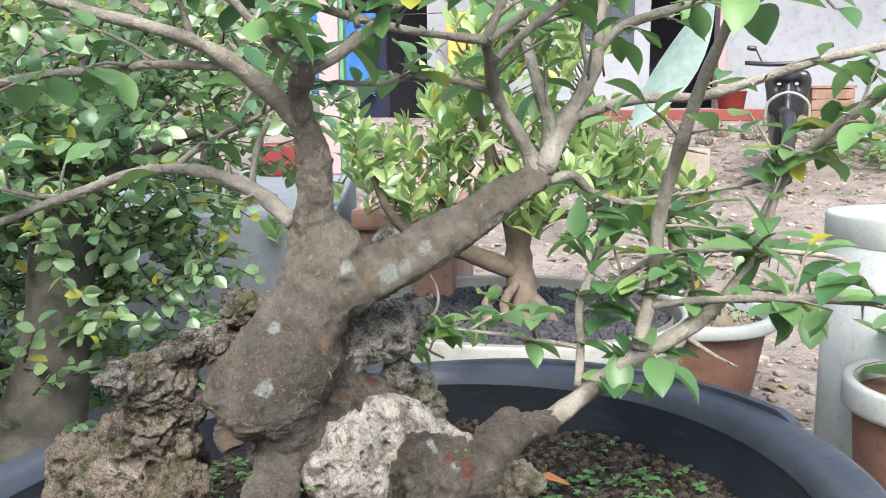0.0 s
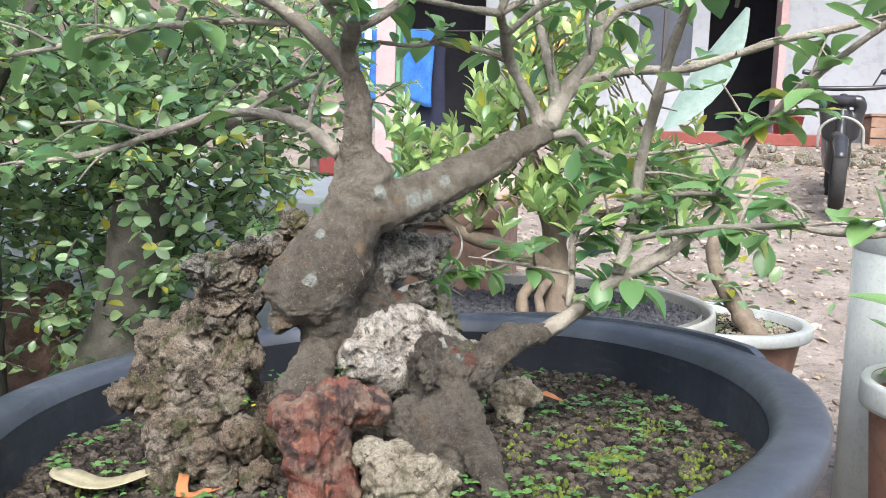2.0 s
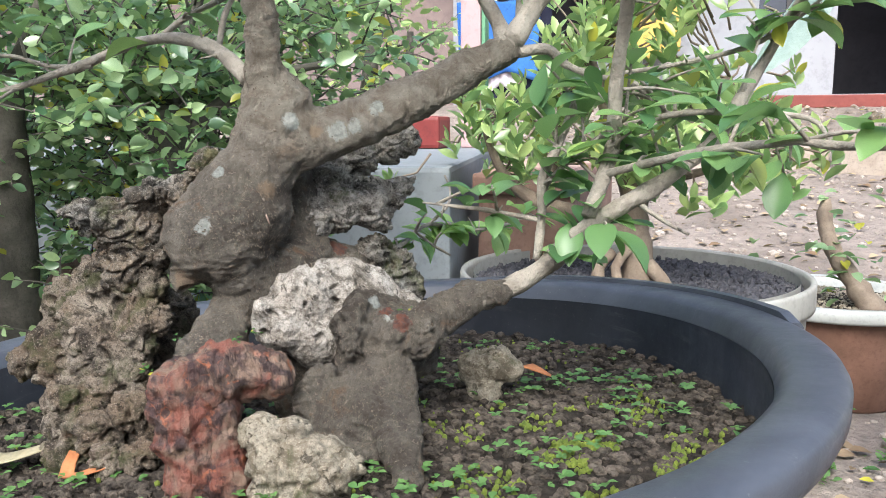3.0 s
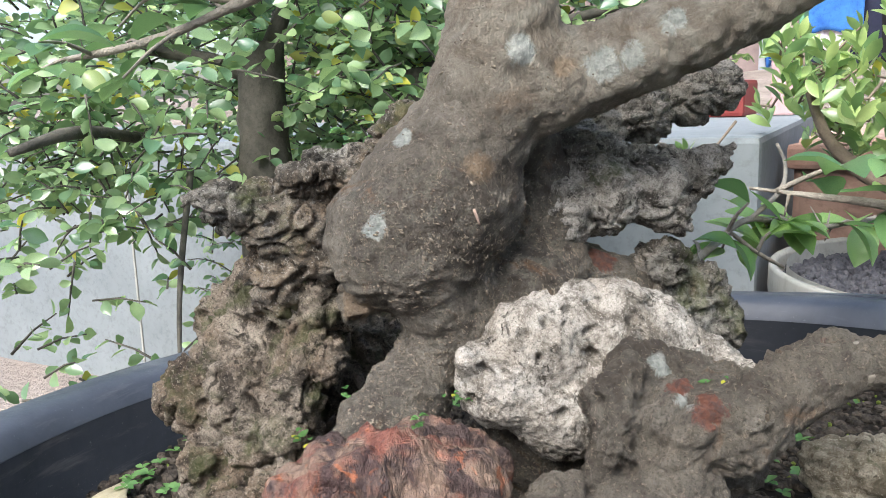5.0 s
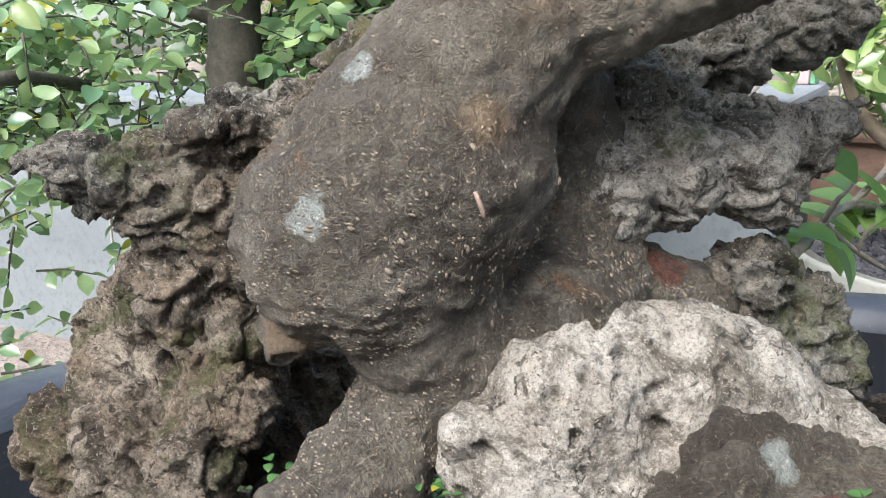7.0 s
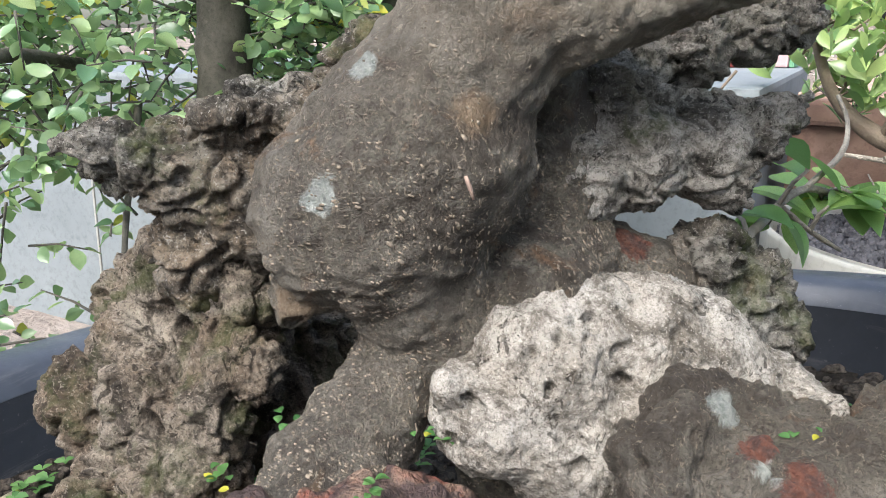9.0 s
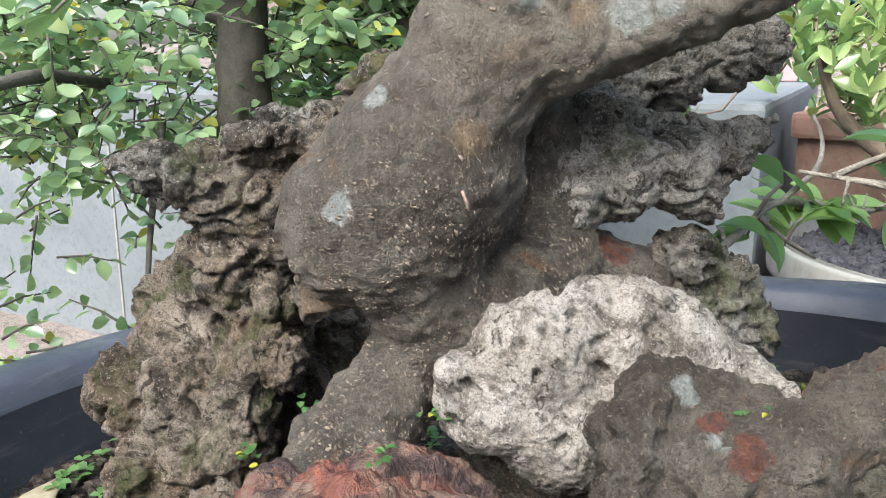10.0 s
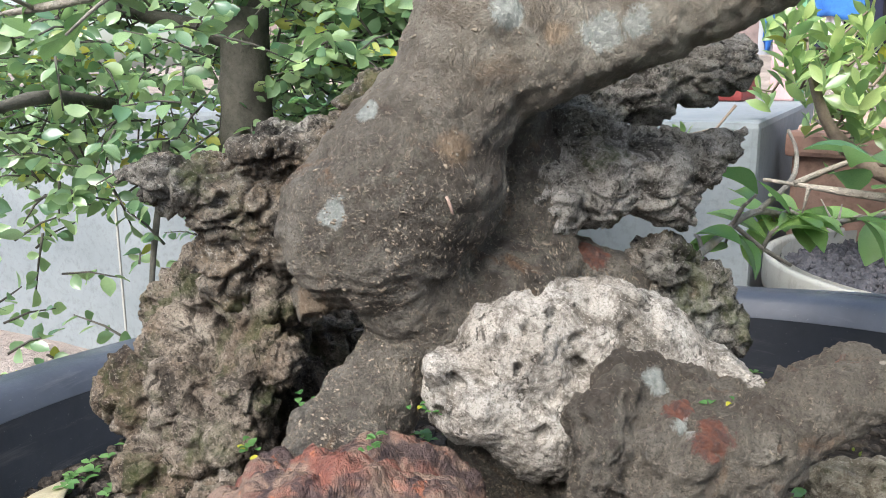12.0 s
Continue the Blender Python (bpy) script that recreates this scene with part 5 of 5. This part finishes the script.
FICUS_TRUNK = plain("ficus_bark", (0.15, 0.115, 0.085), (0.25, 0.20, 0.15), 30, 0.8, 0.6, 0.002)


def build_ficus():
    rng = random.Random(41)
    tree = thing("ficus_tree", (0.075, 1.24, 0.17), "bright green ficus bonsai with looping aerial roots", "bonsai tree")
    lines = [[(0.105, 1.235, 0.15, 0.040), (0.098, 1.24, 0.23, 0.032), (0.089, 1.25, 0.30, 0.028), (0.085, 1.254, 0.36, 0.026), (0.05, 1.23, 0.44, 0.020), (0.03, 1.22, 0.52, 0.014), (0.0, 1.2, 0.62, 0.008)],
             [(0.085, 1.254, 0.36, 0.018), (0.14, 1.26, 0.43, 0.013), (0.20, 1.25, 0.50, 0.009), (0.26, 1.25, 0.58, 0.005)],
             [(0.09, 1.24, 0.27, 0.020), (-0.02, 1.215, 0.315, 0.018), (-0.10, 1.19, 0.34, 0.015), (-0.17, 1.18, 0.40, 0.010), (-0.21, 1.17, 0.50, 0.006)],
             [(-0.10, 1.19, 0.34, 0.010), (-0.06, 1.16, 0.42, 0.008), (-0.05, 1.14, 0.52, 0.005)],
             [(0.10, 1.25, 0.38, 0.010), (0.20, 1.20, 0.40, 0.008), (0.30, 1.17, 0.44, 0.004)],
             [(0.05, 1.22, 0.24, 0.013), (0.025, 1.20, 0.21, 0.013), (0.03, 1.185, 0.165, 0.014)],
             [(0.085, 1.215, 0.25, 0.010), (0.06, 1.185, 0.215, 0.010), (0.075, 1.18, 0.16, 0.011)],
             [(0.12, 1.215, 0.22, 0.014), (0.15, 1.20, 0.19, 0.014), (0.17, 1.20, 0.16, 0.012)]]
    for k, line in enumerate(lines):
        v, f = tube(line, 0.02, 12, 0.15)
        part("trunk" if k == 0 else ("limb" if k < 5 else "aerial_root"), mesh_of("limb", v, f, FICUS_TRUNK), tree)
    poses = []
    tips = [l[-1] for l in lines[:5]] + [l[-2] for l in lines[:5]]
    tv, tf = [], []
    blobs = [(-0.15, 1.18, 0.50, 0.15, 0.16, 0.12), (0.02, 1.2, 0.62, 0.20, 0.18, 0.16), (0.20, 1.22, 0.53, 0.15, 0.16, 0.13), (0.10, 1.15, 0.45, 0.22, 0.12, 0.08), (0.32, 1.18, 0.46, 0.10, 0.1, 0.08), (0.10, 1.2, 0.74, 0.14, 0.12, 0.1)]
    for k in range(250):
        b = rng.choices(blobs, [q[3] * q[5] for q in blobs])[0]
        u = Vector((rng.gauss(0, 0.5), rng.gauss(0, 0.5), rng.gauss(0, 0.5)))
        p = Vector((b[0] + u.x * b[3], b[1] + u.y * b[4], b[2] + u.z * b[5]))
        q = min(tips, key=lambda w: (Vector(w[:3]) - p).length)
        back = p + ((Vector(q[:3]) - p) * 0.45 if k % 3 else Vector(q[:3]) - p)
        tube([(*back, 0.0026), (*((back + p) / 2 + Vector((rng.gauss(0, 0.008), 0, -0.012))), 0.0022), (*p, 0.0016)], 0.03, 5, 0, tv, tf)
        axis = (Vector((rng.gauss(0, 0.4), rng.gauss(0, 0.4), 1))).normalized()
        a0 = rng.uniform(0, 6.28)
        for s in range(8):
            a = a0 + s * 2.4
            way = Vector((math.cos(a), math.sin(a), 0)) * (0.35 + 0.10 * s) + axis * 0.9
            poses.append(leaf_pose(p - axis * 0.006 * s, way, rng.uniform(0.032, 0.050) * (0.75 + 0.05 * s), rng, 0.5))
    shapes = leaf_meshes("leaf", 0.21, LEAF_FICUS, 6)
    poses.sort(key=lambda m: m.translation.y)
    for m in poses[:300]:
        part("leaf", rng.choice(shapes), tree, m=m)
    part("crown", joined_leaves("crown", poses[300:], LEAF_FICUS_STUFF, 0.21, 4), tree, "bright glossy pointed leaves")["kind"] = "stuff"
    part("brushwood", mesh_of("brushwood", tv, tf, FICUS_TRUNK), tree, "thin brown twigs")["kind"] = "stuff"


build_ficus()

# ---- white pot with its driftwood, pots at the yard's edge ----
round_pot("plant_pot", "brown pot with a wide white rim", 0.56, 1.90, -0.225, 0.054, 0.245, 0.03, TERRACOTTA, WHITE_POT, 0.03, SOIL)
loose_stones("gravel", "pale grey grit in the white-rimmed pot", 0.56, 1.90, 0.022, 0.2, 900, 0.008, ROCK_TAN, 33)
v, f = tube([(0.66, 1.80, 0.0, 0.030), (0.60, 1.84, 0.09, 0.026), (0.55, 1.88, 0.17, 0.022), (0.53, 1.90, 0.24, 0.020), (0.53, 1.9, 0.30, 0.012)], 0.02, 12, 0.3)
stump = thing("stump_plant", (0.66, 1.80, 0.02), "leaning bare stump with a few small leaves", "bonsai tree")
part("trunk", mesh_of("trunk", v, f, FICUS_TRUNK), stump)
rng = random.Random(51)
shapes = leaf_meshes("leaf", 0.3, LEAF_SHRUB, 5)
for k in range(60):
    p = Vector((0.56 + rng.gauss(0, 0.10), 1.86 + rng.gauss(0, 0.07), 0.17 + rng.gauss(0, 0.07)))
    part("leaf", rng.choice(shapes), stump, m=leaf_pose(p, (rng.gauss(0, 1), rng.gauss(0, 1), rng.gauss(0, 0.3)), rng.uniform(0.03, 0.055), rng, 0.7))

drum = thing("storage_drum", (0.86, 1.16, -0.225), "tall white plastic drum standing on the dirt", "drum")
part("body", lathe([(0.01, 0.0), (0.165, 0.0), (0.175, 0.012), (0.178, 0.588), (0.160, 0.588), (0.158, 0.3)], (0.86, 1.16, -0.225), 64, 0.006, None, WHITE_POT), drum)
part("rim", lathe([(0.1785, 0.575), (0.181, 0.59), (0.1815, 0.625), (0.178, 0.63), (0.165, 0.626), (0.160, 0.58)], (0.86, 1.16, -0.225), 64, 0.004, None, WHITE_POT), drum)
round_pot("plant_pot", "terracotta pot with a white painted rim", 0.79, 0.90, -0.225, 0.155, 0.155, 0.018, TERRACOTTA, WHITE_POT, 0.03, TERRACOTTA)
lily = thing("broadleaf_plant", (0.79, 0.90, 0.13), "potted plant with long pointed green leaves", "plant")
shapes = leaf_meshes("leaf", 0.20, LEAF, 8)
for k in range(14):
    a = k * 2.4
    way = (math.cos(a), math.sin(a), rng.uniform(-0.1, 0.6))
    part("leaf", shapes[k % 4], lily, m=leaf_pose(Vector((0.79 + 0.03 * math.cos(a), 0.90 + 0.03 * math.sin(a), 0.14 + 0.012 * k)), way, rng.uniform(0.12, 0.19), rng, 0.8))
v, f = tube([(0.79, 0.90, 0.12, 0.012), (0.79, 0.905, 0.22, 0.010), (0.795, 0.90, 0.34, 0.006)], 0.02, 8)
part("stem", mesh_of("stem", v, f, TRUNK_DARK), lily)

# ---- low tank, trough and planters behind ----
tank = thing("water_tank", (-1.6, 1.9, -0.225), "long low pale blue-grey concrete tank", "tank")
skew = Matrix.Translation((-0.27, 1.15, 0)) @ Matrix.Rotation(radians(10), 4, 'Z')
shell = box("wall", -3.4, 0.0, 0.0, 1.5, -0.24, 0.41, CONCRETE, 0.012)
shell.transform(skew)
part("wall", shell, tank)
for x in (-0.70, -1.5, -2.3):
    seam = box("joint", x - 0.003, x + 0.003, -0.004, 0.01, -0.23, 0.40, GREY_POT, 0.001)
    seam.transform(skew)
    part("joint", seam, tank)
TROUGH_CLAY = plain("trough_clay", (0.21, 0.12, 0.092), (0.32, 0.21, 0.165), 6, 0.85, 0.5, 0.004)
TAN_CLAY = plain("pale_clay", (0.36, 0.23, 0.18), (0.50, 0.35, 0.28), 7, 0.85, 0.5, 0.004)
trough = thing("terracotta_trough", (-0.26, 1.65, -0.225), "big terracotta trough with pale crusted soil", "trough")
part("body", box("body", -0.295, -0.065, 1.45, 2.32, -0.23, 0.372, TROUGH_CLAY, 0.015), trough)
part("rim", box("rim", -0.305, -0.055, 1.435, 2.335, 0.330, 0.380, TROUGH_CLAY, 0.010), trough)
part("soil", box("soil", -0.29, -0.07, 1.455, 2.315, 0.360, 0.392, TAN_CLAY, 0.012), trough, "pale crusted soil")
planter = thing("red_planter", (-0.695, 2.27, 0.41), "small red plastic planter on the tank", "planter")
part("body", box("body", -0.76, -0.63, 2.20, 2.34, 0.411, 0.52, RED_PLASTIC, 0.012), planter)
post = thing("painted_post", (-0.55, 2.35, 0.41), "pink painted square post with a green edge", "post")
part("shaft", box("shaft", -0.59, -0.52, 2.32, 2.39, 0.411, 1.9, PINK_PAINT, 0.006), post)
part("edge", box("edge", -0.519, -0.505, 2.33, 2.38, 0.411, 1.9, plain("green_paint", (0.08, 0.22, 0.12), (0.12, 0.28, 0.16), 5), 0.003), post)
shrub("shrub", (-1.3, 3.1, 0.0), "tall bright green hedge behind the tank",
      [[(-1.3, 3.1, 0.0, 0.05), (-1.28, 3.1, 0.5, 0.04), (-1.2, 3.1, 1.0, 0.03)], [(-1.05, 3.1, 0.0, 0.03), (-1.07, 3.12, 0.5, 0.025), (-1.05, 3.1, 0.9, 0.015)], [(-2.3, 3.1, 0.0, 0.04), (-2.3, 3.1, 1.0, 0.03)]],
      [(-1.38, 3.1, 0.85, 0.52, 0.35, 0.45), (-2.1, 3.0, 1.0, 0.8, 0.4, 0.6), (-2.9, 2.6, 1.0, 0.8, 0.5, 0.7), (-1.7, 2.4, 0.85, 0.45, 0.2, 0.25)],
      5200, 0.05, 23, LEAF_FICUS, LEAF_FICUS_STUFF, None, 0.3, 40, (0, 0, 0.4), None, 6, 0.13)

# ---- the house ----
def wall_with_openings(name, label, x0, x1, y, z0, z1, holes, material, thick=0.15):
    xs = sorted({x0, x1, *[h[0] for h in holes], *[h[1] for h in holes]})
    bm = bmesh.new()
    for a, b in zip(xs, xs[1:]):
        spans = sorted((h[2], h[3]) for h in holes if h[0] <= a and h[1] >= b)
        z = z0
        for s, e in spans + [(z1, z1)]:
            if s > z:
                bmesh.ops.create_cube(bm, size=1, matrix=Matrix.LocRotScale(((a + b) / 2, y + thick / 2, (z + s) / 2), None, (b - a, thick, s - z)))
            z = e
    return tagged(new(name, bm_mesh(name, bm, material)), label, "wall", kind="structure")


wall_with_openings("wall_front", "whitewashed house wall with a dark doorway and window", -0.75, 8.0, 7.05, 0.3, 3.4, [(1.22, 1.80, 0.72, 2.72), (0.62, 1.08, 1.20, 2.2)], WALL_WHITE)
wall_with_openings("wall_side", "brown painted wall of the shaded terrace", -9.0, -1.95, 7.0, 0.2, 3.4, [], WALL_BROWN)
wall_with_openings("wall_terrace", "back wall of the terrace, painted near black for its shade", -1.95, -0.75, 8.4, 0.2, 3.4, [], NEAR_BLACK)
# Added out of view behind the camera to hold back low front sky light.
wall_with_openings("wall_sky_block", "unseen plain wall added behind the camera to cut low sky light", -6.0, 6.0, -2.6, -0.4, 1.1, [], WALL_BROWN)
# Black sheet standing in for the shade of the room.
wall_with_openings("wall_room", "wall behind the doorway, painted near black as the room's shade", 0.2, 3.0, 8.6, 0.3, 3.4, [], NEAR_BLACK)
# Out of view; reaches past the front wall as an added eave for shade.
tagged(new("ceiling", box("ceiling", -9, 8, 5.7, 9.0, 3.4, 3.55, WALL_BROWN, 0.01)), "flat unseen house ceiling over terrace and rooms, extended to shade the wall", "ceiling", kind="structure")
tagged(new("floor", box("floor", -9, 8, 6.55, 9.0, 0.2, 0.60, WALL_WHITE, 0.01)), "raised cement floor of the house", "floor", kind="structure")
tagged(new("trim", box("trim", 0.7, 2.15, 6.52, 6.9, 0.601, 0.70, RED_TILE, 0.008)), "red tiled step before the door", "step", kind="structure")
frame_1 = tagged(new("door_1", box("door_1", 1.80, 1.86, 7.0, 7.2, 0.70, 2.75, PINK_PAINT, 0.006)), "pink door jamb beside the open dark doorway", "door frame", kind="structure")
window_1 = tagged(new("window_1", box("window_1", 0.62, 1.08, 7.06, 7.08, 1.20, 2.2, plain("dark_glass", (0.03, 0.04, 0.06), (0.05, 0.06, 0.09), 3, 0.15, 0.0, 0.001), 0.0)), "dark window pane in the white wall", "window", kind="structure")
part("window_frame", box("window_frame", 0.83, 0.87, 7.04, 7.10, 1.20, 2.2, BLACK_PAINT, 0.004), window_1)
post2 = tagged(new("terrace_post", box("terrace_post", -1.98, -1.86, 6.85, 6.97, 0.60, 3.4, WALL_WHITE, 0.01)), "white square terrace post", "post")


def cloth(name, label, x0, x1, z0, z1, y, material, seed):
    """A hanging cloth with folds, a few millimetres thick."""
    n, m = 24, 16
    verts, faces = [], []
    for j in range(m + 1):
        for i in range(n + 1):
            u, w = i / n, j / m
            fold = 0.010 * math.sin(u * 17 + seed) * (0.4 + w) + 0.008 * noise.noise(Vector((u * 4, w * 2, seed)))
            verts.append((x0 + (x1 - x0) * u + 0.01 * math.sin(w * 5 + seed), y + fold, z1 + (z0 - z1) * w * (1 + 0.06 * math.sin(u * 7 + seed))))
    for j in range(m):
        for i in range(n):
            a = j * (n + 1) + i
            faces.append((a, a + 1, a + n + 2, a + n + 1))
    ob = new(name, mesh_of(name, verts, faces, material))
    mod = ob.modifiers.new("thick", 'SOLIDIFY')
    mod.thickness = 0.006
    return tagged(ob, label, "laundry", "laundry on the terrace")


cloth("hanging_towel", "bright blue towel hung up to dry", -1.76, -1.18, 0.90, 1.55, 6.80, CLOTH_BLUE, 1)
cloth("hanging_shirt", "pale mauve shirt hung below the towel", -1.66, -1.34, 0.78, 1.54, 6.845, CLOTH_PALE, 2)
cloth("hanging_shirt", "navy trousers hung on the terrace", -1.70, -1.08, 0.61, 1.54, 6.88, CLOTH_NAVY, 3)
cloth("hanging_cloth", "pale blue cloth on the terrace line", -1.92, -1.82, 0.72, 1.555, 6.80, CLOTH_BLUE, 5)
cloth("hanging_cloth", "yellow printed cloth on the line", -0.55, 0.0, 1.05, 1.55, 6.815, CLOTH_YELLOW, 4)
line_ob = thing("clothes_line", (-1.0, 6.8, 1.54), "thin dark line carrying the laundry", "clothes line")
v, f = tube([(-1.94, 6.8, 1.57, 0.004), (-1.0, 6.8, 1.535, 0.004), (0.4, 6.85, 1.58, 0.004)], 0.1, 6)
part("cord", mesh_of("cord", v, f, BLACK_PAINT), line_ob)


def build_scooter(x, y, z, turn):
    bike = thing("motor_scooter", (x, y, z), "black motor scooter parked in front of the house", "motor scooter")
    m = pose(x, y, z, 0, 0, turn) @ Matrix.Scale(0.66, 4)

    def put(name, me, label="", parent=None):
        me.transform(m)
        return part(name, me, parent or bike, label)

    def ring(r, w, cx, mat, cz):
        me = lathe([(r * 0.72, -w), (r * 0.92, -w * 1.2), (r, -w * 0.5), (r, w * 0.5), (r * 0.92, w * 1.2), (r * 0.72, w), (r * 0.72, -w)], (0, 0, 0), 36, 0, None, mat)
        me.transform(Matrix.Translation((cx, 0, cz)) @ Matrix.Rotation(radians(90), 4, 'X'))
        return me
    for cx in (-0.60, 0.60):
        w = put("wheel", ring(0.2, 0.03, cx, NEAR_BLACK, 0.27))
        put("tyre", ring(0.27, 0.045, cx, RUBBER, 0.27), "", w)
    put("body", fused("body", along([[(-0.65, 0, 0.62, 0.10), (-0.35, 0, 0.60, 0.13), (-0.05, 0, 0.40, 0.12), (0.20, 0, 0.38, 0.11), (0.34, 0, 0.60, 0.10), (0.42, 0, 0.78, 0.07)], [(0.36, -0.10, 0.62, 0.05), (0.40, -0.14, 0.86, 0.05)], [(0.36, 0.10, 0.62, 0.05), (0.40, 0.14, 0.86, 0.05)], [(0.42, -0.12, 0.90, 0.05), (0.42, 0.12, 0.90, 0.05)]]), 0.02, 5, BLACK_PAINT))
    put("seat", fused("seat", along([[(-0.68, 0, 0.74, 0.06), (-0.35, 0, 0.73, 0.085), (-0.08, 0, 0.70, 0.07)]]), 0.02, 4, RUBBER))
    put("fork", mesh_of("fork", *tube([(0.60, 0.0, 0.27, 0.035), (0.52, 0, 0.55, 0.035), (0.42, 0, 0.95, 0.03)], 0.05, 10), BLACK_PAINT))
    put("mudguard", fused("mudguard", along([[(0.78, 0, 0.44, 0.05), (0.62, 0, 0.56, 0.065), (0.45, 0, 0.48, 0.05)]]), 0.015, 4, BLACK_PAINT))
    bars = put("handlebar", mesh_of("handlebar", *tube([(0.36, -0.34, 1.02, 0.018), (0.42, -0.15, 1.0, 0.02), (0.42, 0.15, 1.0, 0.02), (0.36, 0.34, 1.02, 0.018)], 0.04, 8), BLACK_PAINT))
    put("headlight", fused("headlight", along([[(0.47, -0.06, 0.90, 0.04), (0.50, 0, 0.89, 0.045), (0.47, 0.06, 0.90, 0.04)]]), 0.012, 4, NEAR_BLACK), "dark headlight glass")
    put("hoop", mesh_of("hoop", *tube([(0.50, -0.17, 0.50, 0.012), (0.54, -0.15, 0.68, 0.012), (0.56, 0, 0.76, 0.012), (0.54, 0.15, 0.68, 0.012), (0.50, 0.17, 0.50, 0.012)], 0.03, 8), GREY_POT), "bright metal hoop")
    put("panel", fused("panel", along([[(0.56, -0.03, 0.60, 0.05), (0.60, 0.03, 0.47, 0.05)]]), 0.012, 4, RUBBER), "worn dark leg panel")
    for s in (-1, 1):
        put("mirror", mesh_of("mirror", *tube([(0.40, 0.20 * s, 1.0, 0.008), (0.40, 0.26 * s, 1.12, 0.008), (0.40, 0.27 * s, 1.13, 0.022), (0.41, 0.33 * s, 1.14, 0.020)], 0.02, 8), BLACK_PAINT), "", bars)


build_scooter(1.62, 4.55, ground_z(1.62, 4.55), -104)
bucket = thing("bucket", (1.86, 6.75, 0.70), "red plastic bucket on the step", "bucket")
part("shell", lathe([(0.01, 0), (0.10, 0), (0.105, 0.01), (0.125, 0.14), (0.132, 0.148), (0.12, 0.15), (0.10, 0.02)], (1.86, 6.75, 0.70), 40, 0, None, RED_PLASTIC), bucket)
block = tagged(new("concrete_block", box("concrete_block", 0.92, 1.17, 4.35, 4.6, 0.19, 0.44, plain("raw_concrete", (0.26, 0.215, 0.175), (0.34, 0.29, 0.24), 9, 0.9, 0.5, 0.004), 0.012)), "pale weathered concrete block on the dirt", "block")
low = tagged(new("low_wall", box("low_wall", -0.6, 0.88, 4.45, 4.62, 0.05, 0.36, plain("low_wall_cement", (0.28, 0.23, 0.185), (0.37, 0.315, 0.265), 5, 0.9, 0.5, 0.004), 0.015)), "low beige cement kerb across the yard", "low wall")
crate = thing("wooden_crate", (2.65, 6.8, 0.60), "small brown wooden crate on the cement floor", "crate")
CRATE_WOOD = plain("crate_wood", (0.16, 0.09, 0.06), (0.27, 0.17, 0.12), 9, 0.8, 0.4, 0.003)
for k in range(3):
    part("board", box("board", 2.48, 2.82, 6.64, 6.66, 0.601 + 0.088 * k, 0.68 + 0.088 * k, CRATE_WOOD, 0.004), crate)
for x in (2.51, 2.79):
    part("side", box("side", x - 0.012, x + 0.012, 6.663, 6.92, 0.601, 0.86, CRATE_WOOD, 0.004), crate)
part("lid", box("lid", 2.4699999999999998, 2.83, 6.63, 6.93, 0.862, 0.885, CRATE_WOOD, 0.004), crate)
shrub("shrub", (2.58, 5.04, 0.30), "low leafy green weed bush on the dirt",
      [[(2.58, 5.04, 0.28, 0.012), (2.57, 5.04, 0.45, 0.008), (2.53, 5.04, 0.62, 0.005)]],
      [(2.58, 5.04, 0.49, 0.42, 0.3, 0.20), (2.33, 4.84, 0.37, 0.3, 0.2, 0.1)], 700, 0.055, 77, LEAF_SHRUB, LEAF_SHRUB_STUFF, None, 0.33, 60, (0, 0, 0.4), None, 6, 0.10)
rng = random.Random(61)
for k in range(46):
    r = rng.uniform(0.03, 0.09)
    x, y = rng.uniform(1.3, 3.2), rng.uniform(5.6, 6.4)
    me = mesh_of("stone", (PEB_V * np.array((r, r * 0.8, r * 0.6))) @ np.array(Euler((0, 0, rng.uniform(0, 6))).to_matrix()).T + np.array((x, y, ground_z(x, y) + r * 0.25)), PEB_F, ROCK_GREY, False)
    tagged(new("stone", me), "grey rubble stone before the house", "stone", "rubble stones")

# ---- large pale leaf hanging above the yard ----
taro = thing("broadleaf_plant", (1.55, 1.35, -0.225), "tall plant with large pale green drooping leaves", "plant")
v, f = tube([(1.55, 1.35, -0.23, 0.018), (1.45, 1.3, 0.5, 0.015), (1.15, 1.2, 0.95, 0.011), (0.7, 1.12, 1.02, 0.008), (0.45, 1.08, 0.92, 0.006), (0.405, 1.08, 0.80, 0.004)], 0.04, 8)
part("stem", mesh_of("stem", v, f, TRUNK_DARK), taro)
shapes = leaf_meshes("leaf", 0.16, LEAF_BIG, 10)
big = Matrix((Vector((0.55, -0.7, -0.3)).normalized(), Vector((-0.36, -0.12, -0.90)).normalized(), Vector((0.55, -0.7, -0.3)).normalized().cross(Vector((-0.36, -0.12, -0.90)).normalized()))).transposed().to_4x4()
part("leaf", shapes[1], taro, "pale green hanging leaf", Matrix.Translation((0.425, 1.08, 0.80)) @ big @ Matrix.Scale(0.27, 4))
for p, w, s in (((0.55, 1.14, 0.88), (0.7, 0.1, 0.1), 0.22), ((0.5, 1.12, 0.9), (-0.3, 0.3, 0.3), 0.2), ((0.62, 1.1, 0.98), (0.6, -0.4, -0.5), 0.2), ((0.45, 1.1, 0.9), (-0.9, 0.0, -0.1), 0.17)):
    part("leaf", shapes[2], taro, m=leaf_pose(Vector(p), w, s, rng, 0.7))
